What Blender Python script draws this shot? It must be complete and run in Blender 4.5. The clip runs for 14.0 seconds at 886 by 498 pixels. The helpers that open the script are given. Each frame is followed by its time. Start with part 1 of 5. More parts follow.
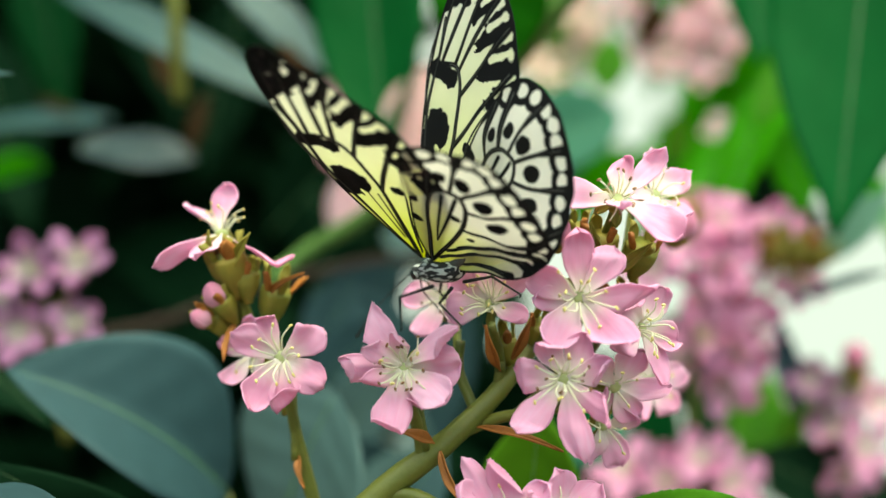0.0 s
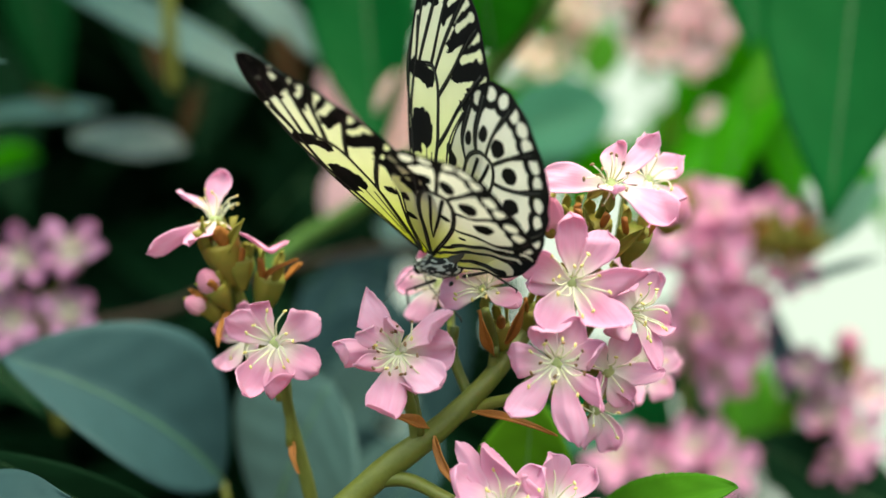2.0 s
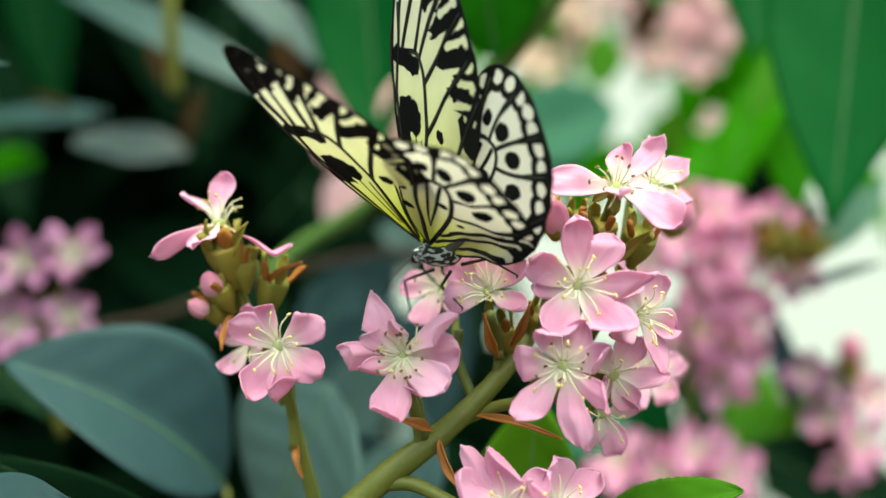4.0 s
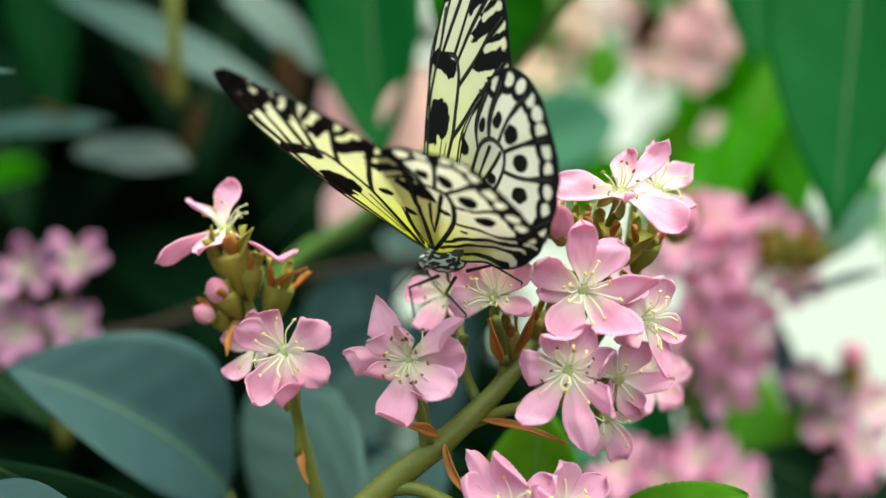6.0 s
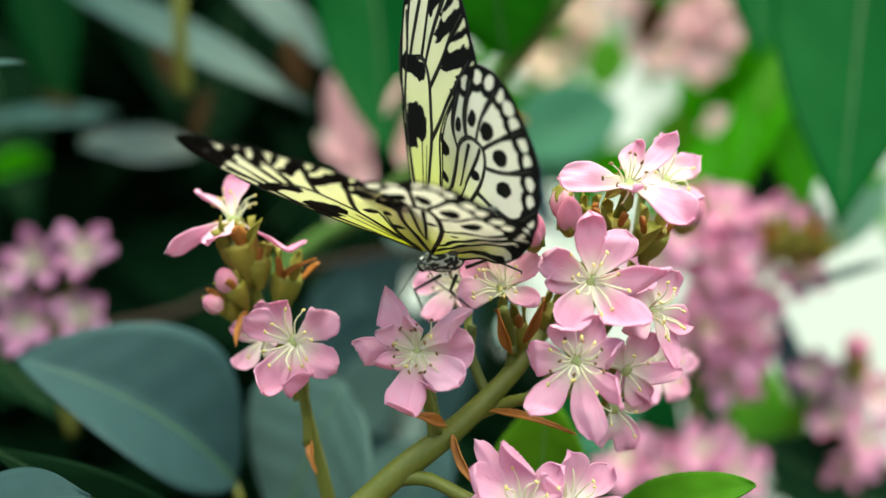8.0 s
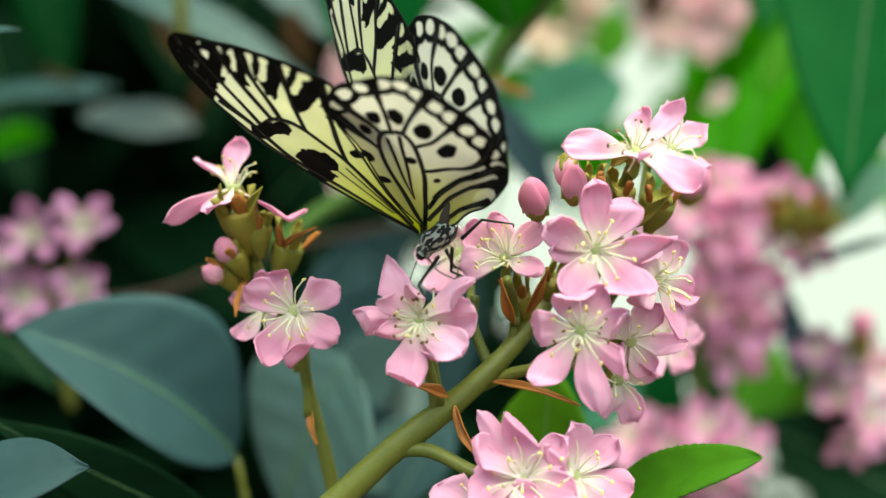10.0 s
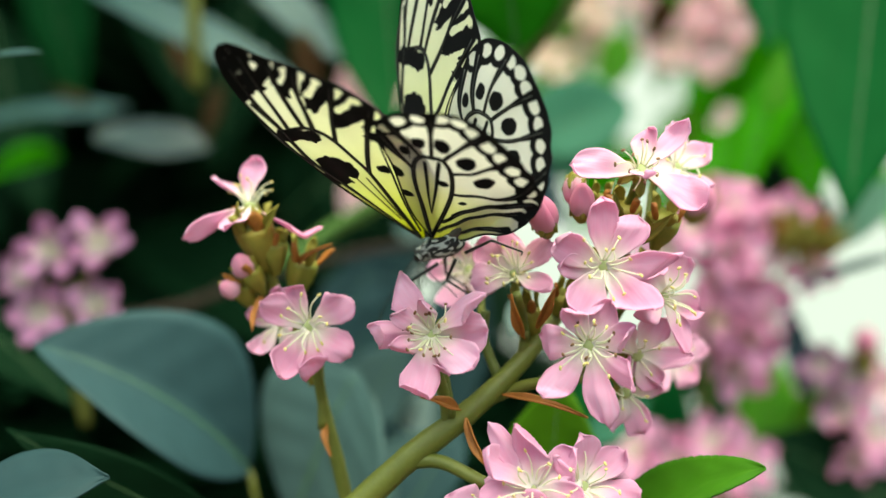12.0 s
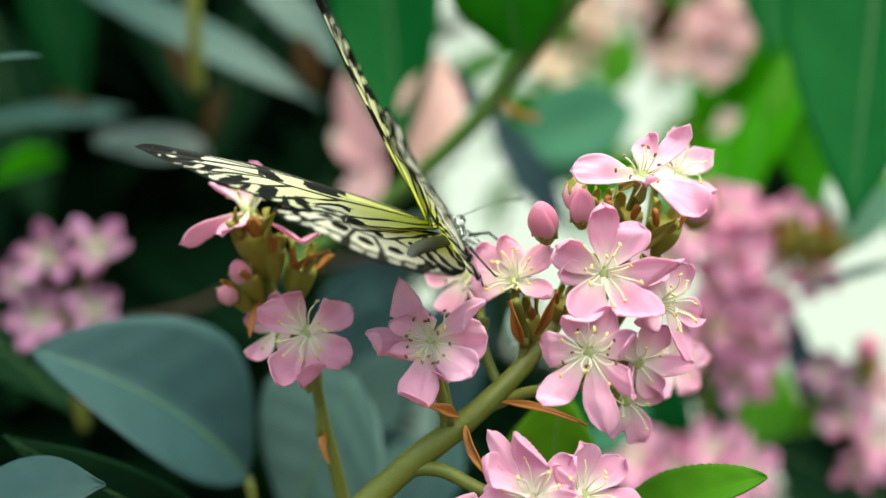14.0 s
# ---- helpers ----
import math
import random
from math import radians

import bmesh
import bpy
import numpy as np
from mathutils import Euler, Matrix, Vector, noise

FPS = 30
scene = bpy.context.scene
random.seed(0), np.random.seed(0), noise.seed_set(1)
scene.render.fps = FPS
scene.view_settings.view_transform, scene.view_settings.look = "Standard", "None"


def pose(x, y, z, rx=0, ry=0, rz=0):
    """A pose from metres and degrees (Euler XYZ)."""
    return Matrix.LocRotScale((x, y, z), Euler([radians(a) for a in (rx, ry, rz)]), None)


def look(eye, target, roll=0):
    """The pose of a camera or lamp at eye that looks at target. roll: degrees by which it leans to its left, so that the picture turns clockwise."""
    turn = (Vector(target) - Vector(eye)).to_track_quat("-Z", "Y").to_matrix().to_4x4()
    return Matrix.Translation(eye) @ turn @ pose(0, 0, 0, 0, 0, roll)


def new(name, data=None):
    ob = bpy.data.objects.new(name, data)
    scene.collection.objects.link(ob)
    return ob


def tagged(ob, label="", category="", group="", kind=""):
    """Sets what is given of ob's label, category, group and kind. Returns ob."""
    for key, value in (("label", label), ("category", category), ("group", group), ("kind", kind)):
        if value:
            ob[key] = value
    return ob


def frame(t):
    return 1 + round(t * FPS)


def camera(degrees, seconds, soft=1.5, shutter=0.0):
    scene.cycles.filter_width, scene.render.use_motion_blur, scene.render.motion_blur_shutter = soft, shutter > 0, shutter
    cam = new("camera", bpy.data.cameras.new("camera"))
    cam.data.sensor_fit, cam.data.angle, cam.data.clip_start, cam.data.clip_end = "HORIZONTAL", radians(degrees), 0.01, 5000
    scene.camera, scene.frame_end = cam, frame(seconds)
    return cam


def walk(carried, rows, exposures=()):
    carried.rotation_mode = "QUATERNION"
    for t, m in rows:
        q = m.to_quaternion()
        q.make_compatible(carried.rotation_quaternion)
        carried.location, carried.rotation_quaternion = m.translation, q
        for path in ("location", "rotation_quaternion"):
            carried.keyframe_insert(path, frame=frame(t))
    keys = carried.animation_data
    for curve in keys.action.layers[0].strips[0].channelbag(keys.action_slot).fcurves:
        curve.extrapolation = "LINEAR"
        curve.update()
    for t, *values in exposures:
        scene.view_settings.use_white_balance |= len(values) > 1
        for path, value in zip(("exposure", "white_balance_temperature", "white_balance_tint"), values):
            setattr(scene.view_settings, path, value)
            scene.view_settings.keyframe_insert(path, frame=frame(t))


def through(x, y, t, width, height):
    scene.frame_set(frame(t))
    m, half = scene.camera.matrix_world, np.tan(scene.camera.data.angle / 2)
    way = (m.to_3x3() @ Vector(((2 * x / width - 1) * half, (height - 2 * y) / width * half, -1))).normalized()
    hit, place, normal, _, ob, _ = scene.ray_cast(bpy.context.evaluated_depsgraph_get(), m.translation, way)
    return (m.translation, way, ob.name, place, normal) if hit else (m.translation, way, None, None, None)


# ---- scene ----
from functools import lru_cache

# camera and its way: a hand-held close-up of a plant in a glasshouse
cam = camera(40.0, 14.0)
PATH = [
    (0, (0.01837, 0.00441, 1.21395), (-0.04769, 1.00084, 1.16138), -0.98),
    (0.5, (0.01810, 0.00512, 1.21293), (-0.04388, 1.00177, 1.15952), -1.12),
    (1, (0.01780, 0.00548, 1.21320), (-0.04158, 1.00201, 1.15472), -1.03),
    (1.5, (0.01780, 0.00363, 1.21329), (-0.04089, 1.00008, 1.15291), -1.07),
    (2, (0.01847, 0.00382, 1.21247), (-0.04293, 1.00022, 1.15395), -1.14),
    (2.5, (0.01810, 0.00481, 1.21222), (-0.04309, 1.00121, 1.15340), -1.07),
    (3, (0.01744, 0.00522, 1.21184), (-0.04262, 1.00178, 1.15471), -1.08),
    (5.5, (0.01694, 0.00341, 1.21164), (-0.04380, 1.00045, 1.16461), -1.05),
    (6, (0.01591, 0.00368, 1.21078), (-0.04314, 1.00093, 1.16594), -1.17),
    (6.5, (0.01537, 0.00275, 1.21082), (-0.04525, 0.99988, 1.16555), -1.10),
    (7, (0.01511, 0.00191, 1.21037), (-0.04715, 0.99899, 1.16630), -0.96),
    (7.5, (0.01550, 0.00136, 1.21047), (-0.04895, 0.99823, 1.16460), -1.04),
    (8, (0.01463, 0.00277, 1.21055), (-0.04616, 0.99961, 1.15944), -1.09),
    (10.5, (0.01413, 0.00612, 1.20742), (-0.04906, 1.00188, 1.14056), -0.91),
    (11, (0.01360, 0.00363, 1.20739), (-0.04949, 0.99979, 1.14674), -0.88),
    (11.5, (0.01347, 0.00090, 1.20826), (-0.05086, 0.99716, 1.15045), -0.96),
    (12, (0.01346, -0.00076, 1.20762), (-0.05346, 0.99573, 1.15737), -0.94),
    (12.5, (0.01354, 0.00090, 1.20803), (-0.05710, 0.99715, 1.15817), -0.90),
    (13, (0.01390, 0.00060, 1.20827), (-0.06023, 0.99658, 1.15809), -0.78),
    (13.5, (0.01318, 0.00137, 1.20679), (-0.05702, 0.99791, 1.16232), -0.83),
    (14, (0.01385, 0.00118, 1.20783), (-0.05448, 0.99776, 1.16140), -0.83),
]
walk(cam, [(t, look(e, a, r)) for t, e, a, r in PATH], [(0, 1.07, 7250, -20), (14, 1.07, 7250, -20)])
cam.data.dof.use_dof = True
cam.data.dof.focus_distance = 0.242
cam.data.dof.aperture_fstop = 5.8

# light: bright overcast sky over the glasshouse
world = bpy.data.worlds.new("sky")
scene.world = world
world.use_nodes = True
sky = world.node_tree.nodes.new("ShaderNodeTexSky")
sky.sky_type = 'NISHITA'
sky.sun_disc = False
sky.sun_elevation = radians(80)
sky.sun_rotation = radians(150)
sky.dust_density = 4.0
back = world.node_tree.nodes["Background"]
back.inputs["Strength"].default_value = 0.15
world.node_tree.links.new(sky.outputs[0], back.inputs["Color"])
sun = new("sun", bpy.data.lights.new("sun", 'SUN'))
sun.data.energy = 3.8
sun.data.angle = radians(85)
sun.data.color = (1.0, 0.96, 0.9)
sun.matrix_world = look((0.3, -0.35, 4.1), (0, 0.24, 1.2))


# ---------------------------------------------------------------- materials
def mat(name, colour, rough=0.5, spread=0.12, scale=300.0, bump=0.15, through=0.0, spec=0.5, second=None, sheen=0.0):
    """A procedural surface: two scales of colour variation, fine relief, and light let through for petals and leaves."""
    m = bpy.data.materials.new(name)
    m.use_nodes = True
    t = m.node_tree
    n, l = t.nodes, t.links
    b = n["Principled BSDF"]
    tc = n.new("ShaderNodeTexCoord")
    big = n.new("ShaderNodeTexNoise")
    big.inputs["Scale"].default_value = scale * 0.15
    big.inputs["Detail"].default_value = 4
    fine = n.new("ShaderNodeTexNoise")
    fine.inputs["Scale"].default_value = scale * 2.5
    fine.inputs["Detail"].default_value = 3
    info = n.new("ShaderNodeObjectInfo")
    l.new(tc.outputs["Object"], big.inputs["Vector"])
    l.new(tc.outputs["Object"], fine.inputs["Vector"])
    ramp = n.new("ShaderNodeMix")
    ramp.data_type = 'RGBA'
    lo = [max(0.0, c * (1 - spread * 1.6)) for c in colour]
    hi = list(second) if second else [min(1.0, c * (1 + spread)) for c in colour]
    ramp.inputs["A"].default_value = (*lo, 1)
    ramp.inputs["B"].default_value = (*hi, 1)
    mixf = n.new("ShaderNodeMath")
    mixf.operation = 'MULTIPLY_ADD'
    l.new(fine.outputs["Fac"], mixf.inputs[0])
    mixf.inputs[1].default_value = 0.35
    add = n.new("ShaderNodeMath")
    add.operation = 'MULTIPLY_ADD'
    l.new(info.outputs["Random"], add.inputs[0])
    add.inputs[1].default_value = 0.35
    sub = n.new("ShaderNodeMath")
    sub.operation = 'SUBTRACT'
    l.new(big.outputs["Fac"], sub.inputs[0])
    sub.inputs[1].default_value = 0.3
    l.new(sub.outputs[0], add.inputs[2])
    l.new(add.outputs[0], mixf.inputs[2])
    l.new(mixf.outputs[0], ramp.inputs["Factor"])
    l.new(ramp.outputs["Result"], b.inputs["Base Color"])
    b.inputs["Roughness"].default_value = rough
    b.inputs["Specular IOR Level"].default_value = spec
    if sheen:
        b.inputs["Coat Weight"].default_value = sheen
        b.inputs["Coat Roughness"].default_value = 0.35
    bp = n.new("ShaderNodeBump")
    bp.inputs["Strength"].default_value = bump
    bp.inputs["Distance"].default_value = 0.0004
    l.new(fine.outputs["Fac"], bp.inputs["Height"])
    l.new(bp.outputs[0], b.inputs["Normal"])
    if through:
        tr = n.new("ShaderNodeBsdfTranslucent")
        l.new(ramp.outputs["Result"], tr.inputs["Color"])
        mx = n.new("ShaderNodeMixShader")
        mx.inputs[0].default_value = through
        l.new(b.outputs[0], mx.inputs[1])
        l.new(tr.outputs[0], mx.inputs[2])
        l.new(mx.outputs[0], n["Material Output"].inputs["Surface"])
    m["ramp"] = ramp.name
    return m


def petal_mat(name, body, base, veins=0.2, through=0.4):
    """A petal: pale claw at the base, streaks along its length, light comes through."""
    m = bpy.data.materials.new(name)
    m.use_nodes = True
    t = m.node_tree
    n, l = t.nodes, t.links
    b = n["Principled BSDF"]
    tc = n.new("ShaderNodeTexCoord")
    sep = n.new("ShaderNodeSeparateXYZ")
    l.new(tc.outputs["Object"], sep.inputs[0])
    grow = n.new("ShaderNodeMapRange")
    grow.inputs["From Min"].default_value = 0.0005
    grow.inputs["From Max"].default_value = 0.0068
    grow.interpolation_type = 'SMOOTHSTEP'
    l.new(sep.outputs["Y"], grow.inputs["Value"])
    stretch = n.new("ShaderNodeMapping")
    stretch.inputs["Scale"].default_value = (1800, 130, 300)
    l.new(tc.outputs["Object"], stretch.inputs["Vector"])
    streak = n.new("ShaderNodeTexNoise")
    streak.inputs["Scale"].default_value = 1.0
    streak.inputs["Detail"].default_value = 3
    l.new(stretch.outputs[0], streak.inputs["Vector"])
    blot = n.new("ShaderNodeTexNoise")
    blot.inputs["Scale"].default_value = 160
    l.new(tc.outputs["Object"], blot.inputs["Vector"])
    info = n.new("ShaderNodeObjectInfo")
    tone = n.new("ShaderNodeMath")
    tone.operation = 'MULTIPLY_ADD'
    tone.inputs[1].default_value = 0.5
    l.new(info.outputs["Random"], tone.inputs[0])
    l.new(blot.outputs["Fac"], tone.inputs[2])
    deep = n.new("ShaderNodeMix")
    deep.data_type = 'RGBA'
    deep.inputs["A"].default_value = (body[0], body[1] * 0.78, body[2] * 0.86, 1)
    deep.inputs["B"].default_value = (min(1, body[0] * 1.05), body[1] * 1.22, body[2] * 1.12, 1)
    l.new(tone.outputs[0], deep.inputs["Factor"])
    line = n.new("ShaderNodeMix")
    line.data_type = 'RGBA'
    line.blend_type = 'MULTIPLY'
    l.new(streak.outputs["Fac"], line.inputs["Factor"])
    l.new(deep.outputs["Result"], line.inputs["A"])
    line.inputs["B"].default_value = (1, 1 - veins * 1.6, 1 - veins, 1)
    claw = n.new("ShaderNodeMix")
    claw.data_type = 'RGBA'
    l.new(grow.outputs[0], claw.inputs["Factor"])
    claw.inputs["A"].default_value = (*base, 1)
    l.new(line.outputs["Result"], claw.inputs["B"])
    l.new(claw.outputs["Result"], b.inputs["Base Color"])
    b.inputs["Roughness"].default_value = 0.75
    b.inputs["Specular IOR Level"].default_value = 0.15
    b.inputs["Sheen Weight"].default_value = 0.05
    bp = n.new("ShaderNodeBump")
    bp.inputs["Strength"].default_value = 0.25
    bp.inputs["Distance"].default_value = 0.0003
    l.new(streak.outputs["Fac"], bp.inputs["Height"])
    l.new(bp.outputs[0], b.inputs["Normal"])
    tr = n.new("ShaderNodeBsdfTranslucent")
    l.new(claw.outputs["Result"], tr.inputs["Color"])
    mx = n.new("ShaderNodeMixShader")
    mx.inputs[0].default_value = through
    l.new(b.outputs[0], mx.inputs[1])
    l.new(tr.outputs[0], mx.inputs[2])
    l.new(mx.outputs[0], n["Material Output"].inputs["Surface"])
    return m


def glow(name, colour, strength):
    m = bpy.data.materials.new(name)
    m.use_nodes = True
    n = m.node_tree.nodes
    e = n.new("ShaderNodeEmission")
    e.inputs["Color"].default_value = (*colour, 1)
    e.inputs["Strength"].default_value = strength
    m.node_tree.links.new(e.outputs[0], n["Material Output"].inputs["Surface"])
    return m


PINK = petal_mat("petal_pink", (0.83, 0.48, 0.705), (0.93, 0.84, 0.81))
PALE = petal_mat("petal_pale", (0.88, 0.54, 0.76), (0.92, 0.86, 0.78))
CREAM = petal_mat("petal_cream", (0.93, 0.80, 0.68), (0.92, 0.88, 0.78))
BLUSH = petal_mat("petal_blush", (0.94, 0.68, 0.76), (0.94, 0.86, 0.82))
BRACT = petal_mat("bract_pink", (0.92, 0.60, 0.62), (0.92, 0.76, 0.72), 0.12)
FILAMENT = mat("filament", (0.86, 0.84, 0.66), 0.5, 0.1, 800, 0.1, 0.3)
YELLOW = mat("anther_yellow", (0.76, 0.62, 0.24), 0.7, 0.2, 900)
BROWN = mat("anther_brown", (0.22, 0.11, 0.05), 0.7, 0.35, 900)
CALYX = mat("calyx", (0.25, 0.36, 0.055), 0.55, 0.25, 1500, 0.3, 0.3, second=(0.43, 0.29, 0.05))
STEM = mat("stem_green", (0.08, 0.12, 0.012), 0.5, 0.3, 400, 0.3, second=(0.18, 0.18, 0.03))
RUST = mat("bract_rust", (0.40, 0.14, 0.024), 0.6, 0.4, 600, 0.4, 0.15)
# lightened copy of leaf_teal: soft light on the leaf is put into the colour
SOFT_LIT = mat("leaf_soft_lit", (0.07, 0.125, 0.125), 0.5, 0.25, 60, 0.1, 0.15, 0.3)
THROAT = mat("throat", (0.50, 0.53, 0.25), 0.55, 0.25, 700, 0.2, 0.2)
ROSE = petal_mat("petal_rose", (0.84, 0.46, 0.71), (0.80, 0.66, 0.62))
BUDS = petal_mat("bud_pink", (0.76, 0.33, 0.52), (0.78, 0.46, 0.58))
TEAL = mat("leaf_teal", (0.026, 0.057, 0.066), 0.6, 0.25, 60, 0.12, 0.08, 0.15)
# dark green leaves; the deep background shade is put into this colour
DARK_SHADE = mat("leaf_dark_shade", (0.004, 0.018, 0.007), 0.7, 0.4, 60, 0.15, 0.08, 0.04)
GREEN = mat("leaf_green", (0.007, 0.098, 0.019), 0.6, 0.25, 60, 0.15, 0.35, 0.1)
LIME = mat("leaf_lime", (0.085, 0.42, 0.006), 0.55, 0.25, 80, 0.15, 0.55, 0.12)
# grey-teal leaf; reflected skylight is put into the base colour
GREY_SHEEN = mat("leaf_grey_sheen", (0.045, 0.095, 0.098), 0.45, 0.3, 60, 0.1, 0.1, 0.4)
MINT = mat("leaf_mint", (0.16, 0.32, 0.23), 0.55, 0.2, 60, 0.12, 0.2, 0.2)
FRESH = mat("leaf_fresh", (0.048, 0.145, 0.007), 0.6, 0.25, 80, 0.15, 0.22, 0.12)
OLIVE = mat("leaf_olive", (0.085, 0.21, 0.008), 0.6, 0.25, 80, 0.15, 0.35, 0.12)
# pale colour that holds the sky's reflection or brightness itself
PALE_GLARE = mat("leaf_pale_glare", (0.26, 0.34, 0.33), 0.45, 0.3, 60, 0.1, 0.15, 0.4)
# lighter copy of leaf_lime; the brightness of backlight is put into the colour
LIME_LIT = mat("leaf_lime_lit", (0.22, 0.58, 0.06), 0.55, 0.25, 80, 0.15, 0.55, 0.12)
# darkened copy of leaf_green, shade put into the colour
GREEN_SHADE = mat("leaf_green_shade", (0.006, 0.05, 0.012), 0.65, 0.3, 60, 0.15, 0.15, 0.06)
# paler grey leaf, its shine likewise part of the colour
PALE_SHEEN = mat("leaf_pale_sheen", (0.065, 0.095, 0.105), 0.4, 0.3, 60, 0.1, 0.1, 0.5)
SLATE = mat("leaf_slate", (0.03, 0.06, 0.085), 0.55, 0.25, 60, 0.1, 0.05, 0.25)
JADE = mat("leaf_jade", (0.06, 0.20, 0.125), 0.55, 0.2, 60, 0.12, 0.25, 0.2)
LUSH = mat("leaf_lush", (0.03, 0.20, 0.007), 0.55, 0.3, 80, 0.15, 0.4, 0.12)
TAN = mat("leaf_tan", (0.05, 0.023, 0.009), 0.8, 0.4, 90, 0.3, 0.15, 0.1)
RIB = mat("rib", (0.075, 0.15, 0.06), 0.5, 0.2, 300, 0.2)
SOIL = mat("soil", (0.06, 0.045, 0.03), 0.95, 0.4, 20, 0.8)
BLACK = mat("scales_black", (0.012, 0.011, 0.011), 0.55, 0.3, 900, 0.4)
GLASSY = mat("eye", (0.01, 0.01, 0.012), 0.15, 0.2, 900, 0.0)


# ---------------------------------------------------------------- builders
def thing(name, place, label, category, group="", kind=""):
    ob = new(name)
    ob.empty_display_size = 0.01
    ob.matrix_world = place if isinstance(place, Matrix) else Matrix.Translation(place)
    return tagged(ob, label, category, group, kind)


def part(name, mesh, material, parent, label="", m=None):
    """One mesh under a thing or a part, in its parent's space."""
    if isinstance(mesh, bmesh.types.BMesh):
        me = bpy.data.meshes.new(name)
        mesh.to_mesh(me)
        mesh.free()
    else:
        me = mesh
    if material and not me.materials:
        me.materials.append(material)
    ob = new(name, me)
    ob.parent = parent
    if m is not None:
        ob.matrix_local = m
    return tagged(ob, label)


def smooth(me):
    me.polygons.foreach_set("use_smooth", [True] * len(me.polygons))
    return me


def sheet(name, grid, thick):
    """A curved sheet with thickness from an array of points (rows, columns, 3)."""
    g = np.asarray(grid, float)
    du = np.gradient(g, axis=0)
    dv = np.gradient(g, axis=1)
    nn = np.cross(dv, du)
    nn /= np.maximum(np.linalg.norm(nn, axis=2, keepdims=True), 1e-12)
    r, c = g.shape[:2]
    v = np.concatenate([(g + nn * thick / 2).reshape(-1, 3), (g - nn * thick / 2).reshape(-1, 3)])
    k = np.arange(r * c).reshape(r, c)
    q = np.stack([k[:-1, :-1], k[:-1, 1:], k[1:, 1:], k[1:, :-1]], -1).reshape(-1, 4)
    edge = np.concatenate([k[0, :], k[1:, -1], k[-1, -2::-1], k[-2:0:-1, 0]])
    nxt = np.roll(edge, -1)
    rim = np.stack([edge, nxt, nxt + r * c, edge + r * c], -1)
    faces = np.concatenate([q[:, ::-1], q + r * c, rim])
    me = bpy.data.meshes.new(name)
    me.from_pydata(v.tolist(), [], faces.tolist())
    return smooth(me)


def spline(points, steps=8):
    p = [Vector(q) for q in points]
    p = [p[0] * 2 - p[1]] + p + [p[-1] * 2 - p[-2]]
    out = []
    for a, b, c, d in zip(p, p[1:], p[2:], p[3:]):
        for i in range(steps):
            t = i / steps
            out.append(0.5 * ((2 * b) + (c - a) * t + (2 * a - 5 * b + 4 * c - d) * t * t + (3 * b - a - 3 * c + d) * t ** 3))
    out.append(p[-2])
    return out


def tube(name, points, radii, sides=8, steps=6, knots=0.0, seed=0):
    """A tapered round stalk along smooth points, closed at both ends."""
    c = spline(points, steps)
    rr = np.interp(np.linspace(0, 1, len(c)), np.linspace(0, 1, len(radii)), radii)
    rnd = random.Random(seed)
    v, f = [], []
    side = Vector((0.3, 0.2, 1)).normalized()
    for i, p in enumerate(c):
        d = (c[min(i + 1, len(c) - 1)] - c[max(i - 1, 0)]).normalized()
        side = (side - d * side.dot(d)).normalized()
        up = d.cross(side)
        r = rr[i] * (1 + knots * rnd.uniform(-1, 1))
        for k in range(sides):
            a = 2 * math.pi * k / sides
            v.append(p + (side * math.cos(a) + up * math.sin(a)) * r)
    for i in range(len(c) - 1):
        for k in range(sides):
            k2 = (k + 1) % sides
            f.append((i * sides + k, i * sides + k2, (i + 1) * sides + k2, (i + 1) * sides + k))
    f.append(tuple(range(sides))[::-1])
    f.append(tuple(range((len(c) - 1) * sides, len(c) * sides)))
    me = bpy.data.meshes.new(name)
    me.from_pydata([tuple(q) for q in v], [], f)
    return smooth(me)


def blob(name, rx, ry, rz, seg=10, rings=7, at=(0, 0, 0)):
    bm = bmesh.new()
    bmesh.ops.create_uvsphere(bm, u_segments=seg, v_segments=rings, radius=1.0)
    bmesh.ops.scale(bm, vec=(rx, ry, rz), verts=bm.verts)
    bmesh.ops.translate(bm, vec=at, verts=bm.verts)
    me = bpy.data.meshes.new(name)
    bm.to_mesh(me)
    bm.free()
    return smooth(me)


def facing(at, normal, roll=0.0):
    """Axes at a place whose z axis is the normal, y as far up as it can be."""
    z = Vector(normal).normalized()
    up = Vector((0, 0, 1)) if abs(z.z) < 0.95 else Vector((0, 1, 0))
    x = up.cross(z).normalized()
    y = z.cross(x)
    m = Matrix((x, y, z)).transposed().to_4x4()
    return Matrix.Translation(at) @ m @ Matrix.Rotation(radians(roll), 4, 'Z')


